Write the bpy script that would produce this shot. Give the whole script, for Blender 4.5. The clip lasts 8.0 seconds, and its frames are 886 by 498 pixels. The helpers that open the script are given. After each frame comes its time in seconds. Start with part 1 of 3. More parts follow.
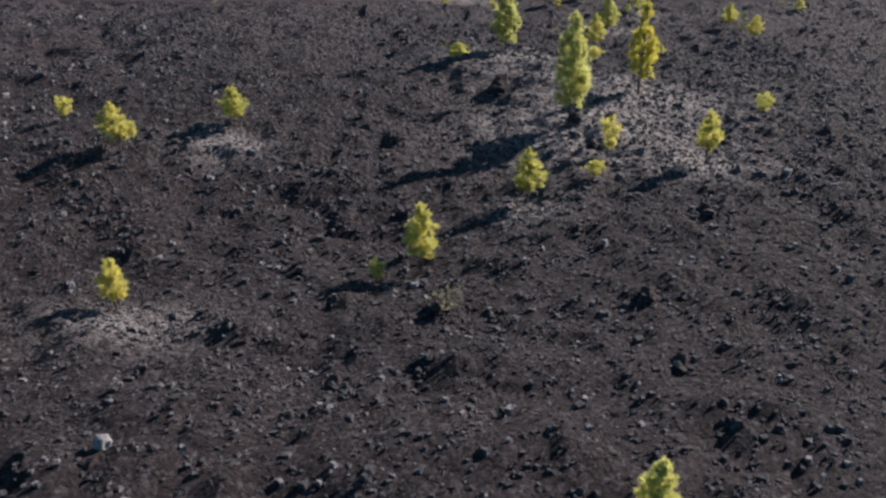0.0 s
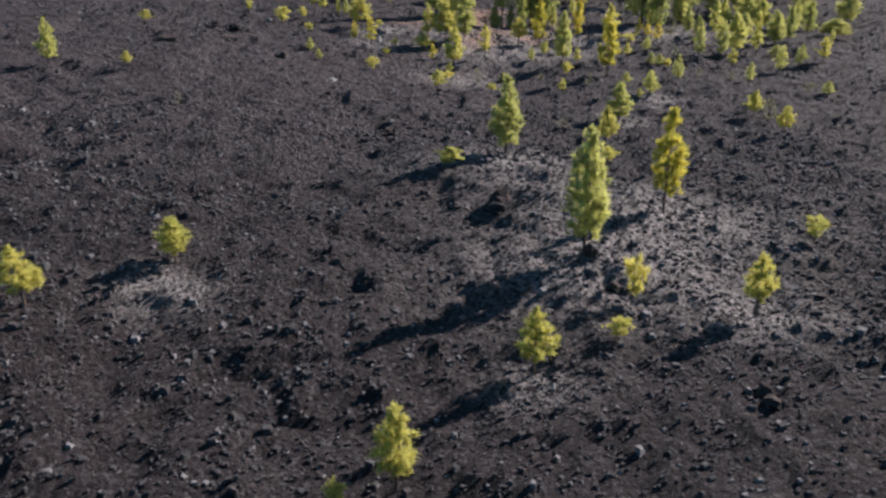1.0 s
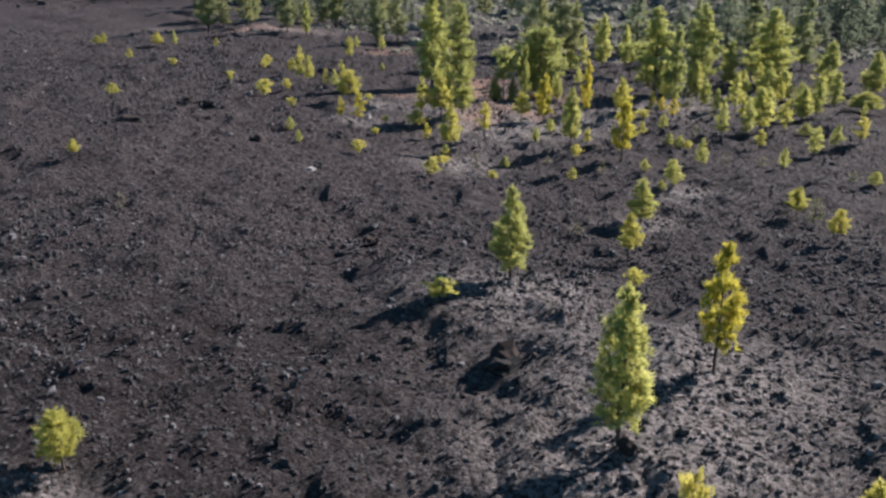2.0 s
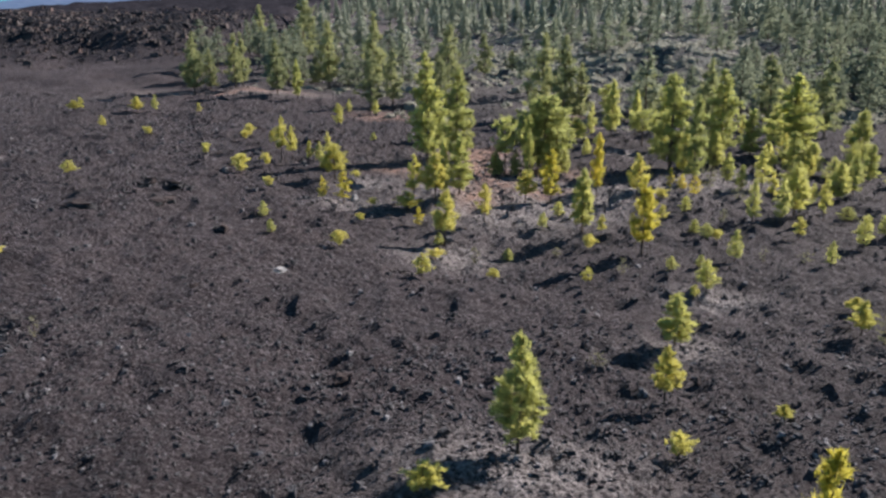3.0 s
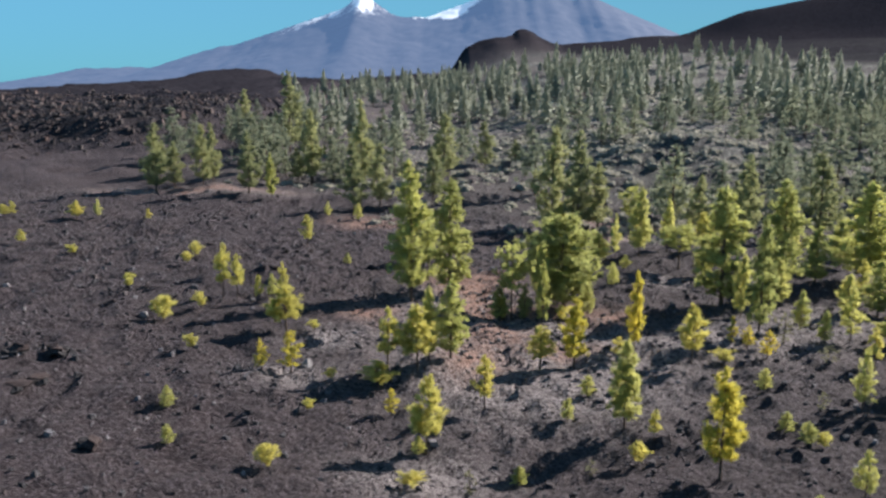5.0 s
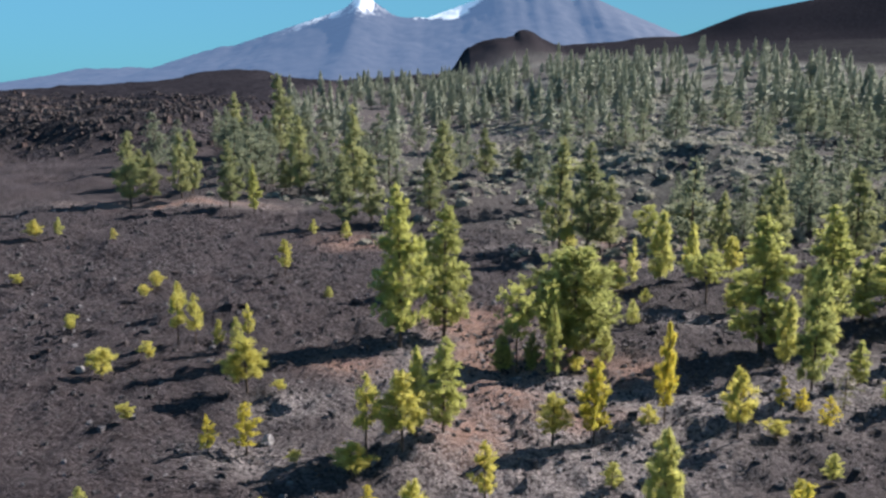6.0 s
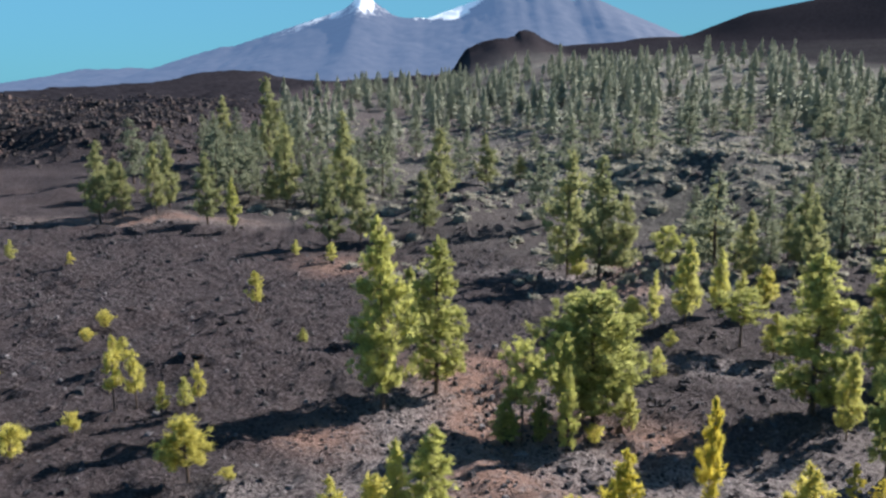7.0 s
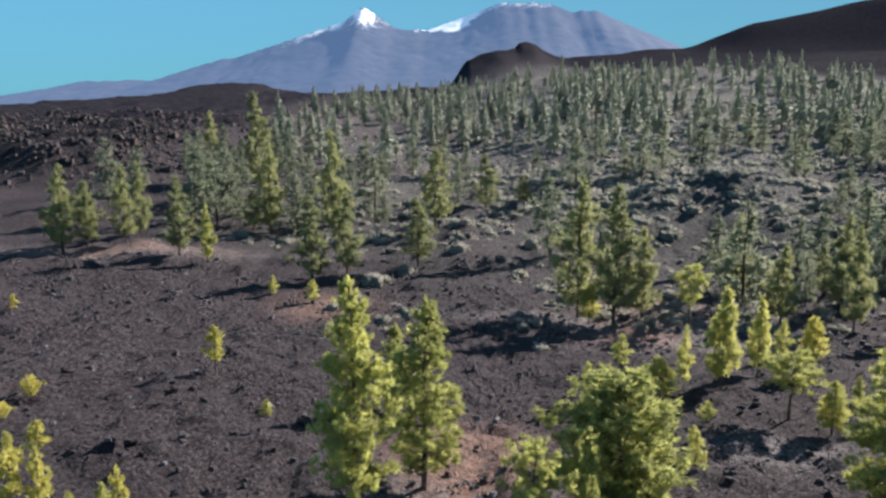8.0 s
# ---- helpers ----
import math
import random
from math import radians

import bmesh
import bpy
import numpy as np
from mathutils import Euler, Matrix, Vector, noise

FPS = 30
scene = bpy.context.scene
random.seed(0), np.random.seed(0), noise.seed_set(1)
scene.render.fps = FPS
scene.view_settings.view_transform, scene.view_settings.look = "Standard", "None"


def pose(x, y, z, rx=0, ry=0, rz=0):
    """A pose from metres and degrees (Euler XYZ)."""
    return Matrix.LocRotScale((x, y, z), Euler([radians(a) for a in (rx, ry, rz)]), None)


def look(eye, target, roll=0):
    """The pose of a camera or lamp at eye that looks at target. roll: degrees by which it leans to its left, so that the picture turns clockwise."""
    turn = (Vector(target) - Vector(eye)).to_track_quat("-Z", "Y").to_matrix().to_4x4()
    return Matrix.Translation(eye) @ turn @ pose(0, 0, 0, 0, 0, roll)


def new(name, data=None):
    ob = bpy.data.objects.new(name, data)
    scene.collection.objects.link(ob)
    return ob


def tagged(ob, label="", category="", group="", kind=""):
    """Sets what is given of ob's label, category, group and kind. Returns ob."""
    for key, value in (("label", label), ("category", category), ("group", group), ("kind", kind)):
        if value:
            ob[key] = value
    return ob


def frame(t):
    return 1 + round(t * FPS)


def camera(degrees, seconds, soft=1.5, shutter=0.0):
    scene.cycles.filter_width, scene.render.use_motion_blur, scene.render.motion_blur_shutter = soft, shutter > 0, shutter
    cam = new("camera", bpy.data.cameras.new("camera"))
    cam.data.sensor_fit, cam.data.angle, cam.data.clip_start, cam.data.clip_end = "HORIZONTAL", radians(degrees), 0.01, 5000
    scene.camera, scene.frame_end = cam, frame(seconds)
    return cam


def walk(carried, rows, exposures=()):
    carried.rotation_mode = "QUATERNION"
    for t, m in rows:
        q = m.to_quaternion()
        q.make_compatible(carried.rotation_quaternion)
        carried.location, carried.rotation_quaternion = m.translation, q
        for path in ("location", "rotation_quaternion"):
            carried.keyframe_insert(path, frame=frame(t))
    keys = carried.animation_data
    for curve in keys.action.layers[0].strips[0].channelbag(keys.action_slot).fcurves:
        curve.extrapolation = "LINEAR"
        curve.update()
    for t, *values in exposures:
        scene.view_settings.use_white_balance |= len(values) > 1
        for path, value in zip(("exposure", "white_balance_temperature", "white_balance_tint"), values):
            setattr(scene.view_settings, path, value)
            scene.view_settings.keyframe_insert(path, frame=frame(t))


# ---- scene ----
cam = camera(54.8, 8.0, soft=2.6)
METRES, EYE = 67.87, 15.0
ROWS = [
    (0.0, 0.0, 0.0, 0.0, 0.02, -27.23, -0.04),
    (0.5, 0.0034, 0.0534, 0.003, 0.02, -25.5, -0.05),
    (1.0, 0.0066, 0.1136, 0.0063, 0.02, -23.76, -0.06),
    (1.5, 0.0097, 0.1754, 0.0093, 0.04, -22.06, -0.07),
    (2.0, 0.0124, 0.2387, 0.0125, 0.05, -20.36, -0.09),
    (3.5, 0.0217, 0.4269, 0.0217, 0.12, -15.28, -0.09),
    (4.0, 0.0249, 0.4915, 0.0253, 0.15, -13.65, -0.11),
    (4.5, 0.028, 0.5529, 0.0279, 0.17, -12.12, -0.09),
    (4.7, 0.0291, 0.5785, 0.0291, 0.18, -11.93, -0.09),
    (5.8, 0.0353, 0.7190, 0.0362, 0.23, -11.89, -0.13),
    (6.0, 0.0364, 0.7440, 0.0374, 0.24, -11.88, -0.14),
    (6.5, 0.0396, 0.8047, 0.0402, 0.25, -11.87, -0.11),
    (7.0, 0.0429, 0.8691, 0.0432, 0.28, -11.86, -0.1),
    (7.5, 0.0461, 0.9334, 0.0459, 0.3, -11.78, -0.07),
    (7.8, 0.0480, 0.9719, 0.0477, 0.31, -11.3, -0.06),
    (8.0, 0.0493, 0.9976, 0.0489, 0.31, -11.1, -0.05),
]
EXPOSURE = 1.65
walk(cam, [(t, pose(METRES * x, METRES * y, EYE + METRES * z, 90 + pitch, roll, yaw)) for t, x, y, z, yaw, pitch, roll in ROWS],
     [(0.0, EXPOSURE - 0.27), (2.0, EXPOSURE - 0.18), (3.5, EXPOSURE - 0.11), (8.0, EXPOSURE - 0.08)])

# ---- daylight: a low sun ahead to the right, clear sky ----
SUN_AZIMUTH, SUN_HEIGHT = 54.0, 29.0
world = bpy.data.worlds.new("clear_sky")
scene.world = world
world.use_nodes = True
sky = world.node_tree.nodes.new("ShaderNodeTexSky")
sky.sky_type, sky.sun_disc = "NISHITA", False
sky.sun_elevation, sky.sun_rotation = radians(SUN_HEIGHT), radians(-SUN_AZIMUTH)
sky.altitude, sky.air_density, sky.dust_density, sky.ozone_density = 2200, 1.3, 0.1, 3.0
# the thin clear air of the heights: the sky's light is held to a deep blue
deep = (0.68, 2.3, 3.9)
nodes, links = world.node_tree.nodes, world.node_tree.links
times, plus, over = (nodes.new("ShaderNodeVectorMath") for _ in range(3))
times.operation, plus.operation, over.operation = "MULTIPLY", "ADD", "DIVIDE"
times.inputs[1].default_value = plus.inputs[1].default_value = deep
links.new(sky.outputs[0], times.inputs[0])
links.new(sky.outputs[0], plus.inputs[0])
links.new(times.outputs[0], over.inputs[0])
links.new(plus.outputs[0], over.inputs[1])
links.new(over.outputs[0], nodes["Background"].inputs["Color"])
nodes["Background"].inputs["Strength"].default_value = 0.092
sun = new("sun", bpy.data.lights.new("sun", "SUN"))
sun.data.energy, sun.data.angle, sun.data.color = 4.2, radians(0.6), (1.0, 0.945, 0.90)
towards = Vector((math.sin(radians(SUN_AZIMUTH)), math.cos(radians(SUN_AZIMUTH)), math.tan(radians(SUN_HEIGHT))))
sun.matrix_world = look(towards * 200, (0, 0, 0))


# ---- materials ----
class Nodes:
    """A short hand for building one node material."""

    def __init__(self, name, rough=0.9, specular=0.3):
        self.material = bpy.data.materials.new(name)
        self.material.use_nodes = True
        self.tree = self.material.node_tree
        self.surface = self.tree.nodes["Principled BSDF"]
        self.surface.inputs["Roughness"].default_value = rough
        self.surface.inputs["Specular IOR Level"].default_value = specular
        self.place = self.tree.nodes.new("ShaderNodeNewGeometry").outputs["Position"]

    def link(self, a, b):
        self.tree.links.new(a, b)

    def noise(self, scale, detail=4.0, rough=0.55, place=None):
        n = self.tree.nodes.new("ShaderNodeTexNoise")
        n.inputs["Scale"].default_value, n.inputs["Detail"].default_value, n.inputs["Roughness"].default_value = scale, detail, rough
        self.link(place or self.place, n.inputs["Vector"])
        return n.outputs["Fac"]

    def cells(self, scale, feature="F1", out="Distance"):
        n = self.tree.nodes.new("ShaderNodeTexVoronoi")
        n.feature, n.inputs["Scale"].default_value = feature, scale
        self.link(self.place, n.inputs["Vector"])
        return n.outputs[out]

    def range(self, value, a, b, c=0.0, d=1.0):
        n = self.tree.nodes.new("ShaderNodeMapRange")
        for key, v in zip(("From Min", "From Max", "To Min", "To Max"), (a, b, c, d)):
            n.inputs[key].default_value = v
        self.link(value, n.inputs["Value"])
        return n.outputs[0]

    def math(self, kind, a, b):
        n = self.tree.nodes.new("ShaderNodeMath")
        n.operation = kind
        for v, socket in zip((a, b), n.inputs):
            if isinstance(v, (int, float)):
                socket.default_value = v
            else:
                self.link(v, socket)
        return n.outputs[0]

    def mix(self, factor, a, b):
        n = self.tree.nodes.new("ShaderNodeMix")
        n.data_type = "RGBA"
        for v, socket in zip((factor, a, b), (n.inputs[0], n.inputs[6], n.inputs[7])):
            if isinstance(v, (int, float)):
                socket.default_value = v
            elif isinstance(v, tuple):
                socket.default_value = (*v, 1)
            else:
                self.link(v, socket)
        return n.outputs[2]

    def random(self, island=False):
        if island:
            return self.tree.nodes.new("ShaderNodeNewGeometry").outputs["Random Per Island"]
        return self.tree.nodes.new("ShaderNodeObjectInfo").outputs["Random"]

    def attribute(self, name):
        n = self.tree.nodes.new("ShaderNodeAttribute")
        n.attribute_name = name
        return n.outputs["Fac"]

    def bump(self, height, depth, strength=1.0):
        n = self.tree.nodes.new("ShaderNodeBump")
        n.inputs["Strength"].default_value, n.inputs["Distance"].default_value = strength, depth
        self.link(height, n.inputs["Height"])
        self.link(n.outputs[0], self.surface.inputs["Normal"])

    def colour(self, value):
        self.link(value, self.surface.inputs["Base Color"])
        return self.material


def ground_material():
    n = Nodes("black_lapilli", 0.9, 0.08)
    grain = n.noise(7.0, 8.0, 0.78)
    lumps = n.noise(1.6, 6.0, 0.65)
    stains = n.noise(0.09, 4.0, 0.6)
    chips, clods = n.cells(7.5, out="Color"), n.cells(3.1, out="Color")
    c = n.mix(n.range(grain, 0.34, 0.66), (0.016, 0.0128, 0.0138), (0.086, 0.0685, 0.0745))
    c = n.mix(n.range(lumps, 0.45, 0.68, 0, 0.6), c, (0.077, 0.0615, 0.0665))
    c = n.mix(n.range(stains, 0.48, 0.66, 0, 0.5), c, (0.062, 0.044, 0.0455))
    c = n.mix(n.range(n.noise(5.2, 4.0, 0.75), 0.58, 0.64, 0, 0.9), c, (0.18, 0.158, 0.163))
    # single chips of clinker, some pale and some black
    c = n.mix(n.range(chips, 0.64, 0.85, 0, 0.6), c, (0.16, 0.137, 0.147))
    c = n.mix(n.range(chips, 0.40, 0.22, 0, 0.5), c, (0.020, 0.0165, 0.0178))
    c = n.mix(n.range(clods, 0.66, 0.8, 0, 0.5), c, (0.028, 0.023, 0.0235))
    # cinders go darker near the start and paler further on
    near_tone = n.attribute("near_tone")
    c = n.mix(n.math("MULTIPLY", near_tone, 0.3), c, (0.023, 0.0185, 0.0202))
    c = n.mix(n.range(near_tone, 1, 0, 0, 0.24), c, (0.115, 0.094, 0.101))
    # pale dry needles and bare reddish grit
    torn = n.range(n.math("ADD", n.noise(2.6, 6.0, 0.72), n.math("MULTIPLY", chips, 0.34)), 0.50, 0.70)
    c = n.mix(n.math("MULTIPLY", n.attribute("litter"), torn), c, n.mix(n.range(grain, 0.38, 0.64), (0.12, 0.103, 0.103), (0.50, 0.435, 0.43)))
    c = n.mix(n.math("MULTIPLY", n.attribute("grit"), n.range(lumps, 0.3, 0.52)), c, n.mix(n.range(grain, 0.35, 0.7), (0.21, 0.125, 0.10), (0.47, 0.30, 0.245)))
    # grey mats of low broom, then black aa lava, blued to stand for far haze
    mat = n.math("MULTIPLY", n.attribute("scrub"), n.range(n.noise(0.55, 6.0, 0.7), 0.33, 0.50))
    c = n.mix(mat, c, n.mix(n.range(n.noise(2.2, 5.0, 0.7), 0.35, 0.65), (0.048, 0.046, 0.042), (0.27, 0.262, 0.235)))
    c = n.mix(n.math("MULTIPLY", n.attribute("lava"), 0.93), c, n.mix(n.range(n.noise(0.35, 9.0, 0.75), 0.38, 0.64), (0.0095, 0.0095, 0.0125), (0.029, 0.0275, 0.034)))
    # stray pale pebbles
    speck = n.math("MULTIPLY", n.range(n.attribute("lava"), 0, 0.5, 1, 0), n.math("MULTIPLY", n.range(n.cells(6.5), 0.16, 0.08), n.range(n.noise(2.3, 3.0), 0.54, 0.6)))
    c = n.mix(speck, c, (0.19, 0.185, 0.19))
    height = n.math("ADD", n.math("MULTIPLY", n.noise(3.4, 8.0, 0.74), 1.5), n.math("ADD", n.math("MULTIPLY", grain, 0.45), n.math("MULTIPLY", lumps, 0.7)))
    height = n.math("SUBTRACT", height, n.math("ADD", n.math("MULTIPLY", n.cells(7.5), 0.34), n.math("MULTIPLY", n.cells(3.1), 0.5)))
    n.bump(height, 0.55)
    n.link(n.range(n.attribute("far"), 0, 1, 1.0, 0.12), n.tree.nodes["Bump"].inputs["Strength"])
    n.link(n.range(n.attribute("far"), 0, 0.6, 0.08, 0.0), n.surface.inputs["Specular IOR Level"])
    return n.colour(c)


def rock_material(name, dark, light, rust=(0.06, 0.038, 0.034), pale=0.6):
    n = Nodes(name, 0.92, 0.12)
    c = n.mix(n.range(n.noise(6.0, 6.0, 0.7), 0.3, 0.7), dark, light)
    c = n.mix(n.range(n.random(True), 0.55, 1.0, 0, 0.6), c, rust)
    c = n.mix(n.range(n.random(True), 0.86, 0.90, 0, pale), c, (0.25, 0.235, 0.245))
    n.bump(n.noise(11.0, 6.0, 0.75), 0.06)
    return n.colour(c)


def leaf_material(name, deep, bright, tips, glow=0.45, spread=1.0, gloss=0.22):
    """Needles: they let the light behind them through."""
    n = Nodes(name, 0.75, gloss)
    c = n.mix(n.range(n.random(True), 0, 1, 0.5 - 0.5 * spread, 0.5 + 0.5 * spread), deep, bright)
    c = n.mix(n.range(n.random(), 0.0, 1.0, 0.0, 0.55), c, tips)
    c = n.mix(n.range(n.noise(2.1, 3.0), 0.42, 0.66, 0, 0.5), c, deep)
    n.link(c, n.surface.inputs["Base Color"])
    thin = n.tree.nodes.new("ShaderNodeBsdfTranslucent")
    n.link(c, thin.inputs["Color"])
    both = n.tree.nodes.new("ShaderNodeMixShader")
    both.inputs[0].default_value = glow
    n.link(n.surface.outputs[0], both.inputs[1])
    n.link(thin.outputs[0], both.inputs[2])
    n.link(both.outputs[0], n.tree.nodes["Material Output"].inputs["Surface"])
    return n.material


def cushion_material():
    """The close twigs of a cushion shrub, grey where dry and dark between."""
    n = Nodes("broom_cushion", 0.95, 0.1)
    c = n.mix(n.range(n.noise(4.5, 6.0, 0.75), 0.36, 0.62), (0.085, 0.078, 0.062), (0.54, 0.505, 0.42))
    c = n.mix(n.range(n.random(True), 0.5, 1.0, 0, 0.6), c, (0.22, 0.22, 0.14))
    n.bump(n.noise(6.0, 6.0, 0.75), 0.8)
    return n.colour(c)


def bark_material():
    n = Nodes("pine_bark", 0.9, 0.2)
    n.bump(n.noise(14.0, 5.0, 0.7), 0.03)
    return n.colour(n.mix(n.range(n.noise(5.0, 5.0), 0.3, 0.7), (0.05, 0.037, 0.03), (0.16, 0.11, 0.085)))


def mountain_material():
    """Far purple rock, snow above, and the blue air before it put in as emission."""
    n = Nodes("hazy_volcano_rock", 0.95, 0.1)
    fine = n.noise(0.02, 8.0, 0.65)
    c = n.mix(n.range(fine, 0.35, 0.65), (0.020, 0.021, 0.027), (0.042, 0.040, 0.046))
    snow = n.math("MULTIPLY", n.attribute("snow"), n.range(n.math("ADD", n.noise(0.022, 9.0, 0.8), n.math("MULTIPLY", n.attribute("snow"), 0.22)), 0.56, 0.62))
    c = n.mix(snow, c, (0.86, 0.88, 0.92))
    # a faint blue glow on rock and snow stands for distance haze
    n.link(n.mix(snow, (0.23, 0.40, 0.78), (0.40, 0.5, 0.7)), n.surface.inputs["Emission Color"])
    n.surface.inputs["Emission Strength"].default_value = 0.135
    return n.colour(c)


GROUND = ground_material()
CINDER = rock_material("cinder_stone", (0.022, 0.0205, 0.022), (0.105, 0.097, 0.103))
BASALT = rock_material("basalt_boulder", (0.013, 0.0125, 0.0135), (0.055, 0.051, 0.053), pale=0.0)
RUBBLE = rock_material("lava_rubble", (0.020, 0.0175, 0.018), (0.115, 0.094, 0.091), (0.115, 0.074, 0.067), 0.0)
PALE = rock_material("pale_stone", (0.14, 0.13, 0.125), (0.32, 0.30, 0.285), (0.24, 0.20, 0.18))
BARK = bark_material()
YELLOW = leaf_material("yellow_needles", (0.31, 0.295, 0.075), (0.81, 0.75, 0.235), (0.81, 0.69, 0.205), 0.62)
AMBER = leaf_material("amber_needles", (0.33, 0.295, 0.05), (0.86, 0.745, 0.15), (0.86, 0.68, 0.125), 0.64)
LIME = leaf_material("lime_needles", (0.27, 0.275, 0.10), (0.77, 0.745, 0.275), (0.82, 0.765, 0.26), 0.62)
GREEN = leaf_material("green_needles", (0.135, 0.148, 0.062), (0.70, 0.71, 0.255), (0.77, 0.745, 0.24), 0.63)
# both wood tones have distance haze mixed into the needle colour
WOOD = leaf_material("hazed_wood_needles", (0.088, 0.105, 0.08), (0.34, 0.365, 0.255), (0.375, 0.39, 0.255), 0.5, 0.6, 0.05)
HAZED_GREEN = leaf_material("hazed_forest_needles", (0.16, 0.175, 0.145), (0.44, 0.46, 0.37), (0.47, 0.48, 0.37), 0.7, 0.6, 0.0)
OLIVE = leaf_material("olive_needles", (0.125, 0.137, 0.072), (0.46, 0.475, 0.23), (0.53, 0.52, 0.235), 0.52)
DRY = leaf_material("dry_twigs", (0.16, 0.14, 0.09), (0.33, 0.31, 0.19), (0.36, 0.36, 0.16), 0.35)
BROOM = leaf_material("broom_twigs", (0.19, 0.18, 0.15), (0.52, 0.495, 0.42), (0.47, 0.45, 0.375), 0.5, 1.0, 0.05)
CUSHION = cushion_material()
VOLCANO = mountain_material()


# ---- mesh helpers ----
def mesh_of(name, verts, faces, material, smooth=False):
    data = bpy.data.meshes.new(name)
    verts, faces = np.asarray(verts, np.float32), np.asarray(faces, np.int32)
    data.vertices.add(len(verts))
    data.vertices.foreach_set("co", verts.ravel())
    k = faces.shape[1]
    data.loops.add(faces.size)
    data.loops.foreach_set("vertex_index", faces.ravel())
    data.polygons.add(len(faces))
    data.polygons.foreach_set("loop_start", np.arange(0, faces.size, k, dtype=np.int32))
    data.polygons.foreach_set("use_smooth", np.broadcast_to(smooth, len(faces)).astype(bool))
    data.update(calc_edges=True)
    data.materials.append(material)
    return data


def with_value(data, name, values):
    data.attributes.new(name, "FLOAT", "POINT").data.foreach_set("value", np.asarray(values, np.float32))


def stretch(start, fine_to, end, fine, growth):
    """Grid lines: evenly fine, then wider and wider."""
    lines = list(np.arange(start, fine_to, fine))
    gap = fine
    while lines[-1] < end:
        gap *= growth
        lines.append(lines[-1] + gap)
    return lines


# ---- the lie of the land ----
TABLE = np.random.RandomState(7).rand(256, 256)


SWELLS = [(2.8, 44.5, 4.5, 4), (-10, 37, 7, 8), (-10, 106, 10, 11), (9, 37, 8, 9), (4, 74, 10, 9), (14, 165, 22, 20), (-11, 21, 9, 8), (-19, 64, 11, 12), (3, 99, 9, 7), (20, 113, 10, 10), (-12, 140, 22, 16), (-21, 82, 9, 9), (-2, 29, 7, 6), (-7, 67, 6, 5), (22, 79, 7, 7)]
LUMPS = [1.03, 0.78, 0.79, 0.49, -1.0, 0.7, -1.12, 1.06, -0.49, 0.63, -0.78, 0.65, -1.05, -0.45, 0.23]
BASE = [2.3021, -0.034, -0.0152]


def lattice(x, y, size, shift=0):
    """Smooth value noise between 0 and 1, with lumps about that size."""
    u, v = np.asarray(x) / size + 31.7 + shift, np.asarray(y) / size + 17.3 + 2 * shift
    i, j = np.floor(u).astype(int), np.floor(v).astype(int)
    a, b = u - i, v - j
    a, b = a * a * (3 - 2 * a), b * b * (3 - 2 * b)
    i0, i1, j0, j1 = i % 256, (i + 1) % 256, j % 256, (j + 1) % 256
    return (TABLE[i0, j0] * (1 - a) + TABLE[i1, j0] * a) * (1 - b) + (TABLE[i0, j1] * (1 - a) + TABLE[i1, j1] * a) * b


def step(v):
    v = np.clip(v, 0, 1)
    return v * v * (3 - 2 * v)


def swell(x, y, cx, cy, rx, ry):
    return np.exp(-((x - cx) / rx) ** 2 - ((y - cy) / ry) ** 2)


def lava_zone(x, y):
    """1 on the clinker flow ahead to the left, 0 on the cinder plain."""
    edge = 192 + 0.16 * (x + 70) + 9 * (lattice(x, y, 22, 3) - 0.5)
    return step((y - edge) / 32) * step((-34 - x - 0.05 * (y - 200) + 14 * (lattice(x, y, 30, 5) - 0.5)) / 22)


def broad(x, y):
    """The land without its fine relief."""
    x, y = np.asarray(x, float), np.asarray(y, float)
    side = 32 * np.tanh(x / 32)
    fade = step((420 - y) / 250)
    z = (BASE[0] + BASE[1] * side + BASE[2] * np.clip(y - 40, -40, 130)) * fade
    for k, (cx, cy, rx, ry) in zip(LUMPS, SWELLS):
        z = z + k * swell(x, y, cx, cy, rx, ry)
    z = z + 5.6 * step((y - 145) / 60) * step((x - 4) / 45)
    z = z + step((y - 200) / 400) * (3 + 4 * step((x + 75) / 60) + 14 * step((x + 40) / 180) + 10 * step((x - 60) / 260))
    z = z + 6.5 * lava_zone(x, y) * step((900 - y) / 300)
    z = z + 2.6 * swell(x, y, 40, 183, 24, 7) - 1.2 * swell(x, y, 34, 163, 11, 8) + 1.3 * swell(x, y, 24, 214, 18, 9)
    # the far hills: a dark shoulder with a knob, a long flow, and the great slope
    z = z + 24 * step((x + 2) / 22) * (1 - 0.52 * step((x - 62) / 30)) * swell(x, y, 80, 750, 160, 110)
    z = z + 3.6 * step((x - 53) / 5) * step((79 - x) / 14) * swell(0, y, 0, 738, 1, 34)
    z = z + 8.5 * step((-138 - x) / 24) * swell(x, y, -180, 840, 58, 110) + 4 * step((x + 320) / 90) * step((30 - x) / 60) * swell(0, y, 0, 860, 1, 140)
    # beyond, the land falls away to the left
    z = z - 105 * step((y - 950) / 3000) * step((120 - x) / 500)
    z = z + 104 * swell(x, y, 720, 1120, 385, 120) - 8 * swell(x, y, 285, 1120, 34, 150) + 5 * swell(x, y, 375, 1120, 42, 150)
    z = z - 9 * step((-178 - x - 0.09 * (y - 520)) / 34) * step((y - 330) / 160) - 9 * step((-400 - x) / 150) * step((y - 600) / 300)
    return z


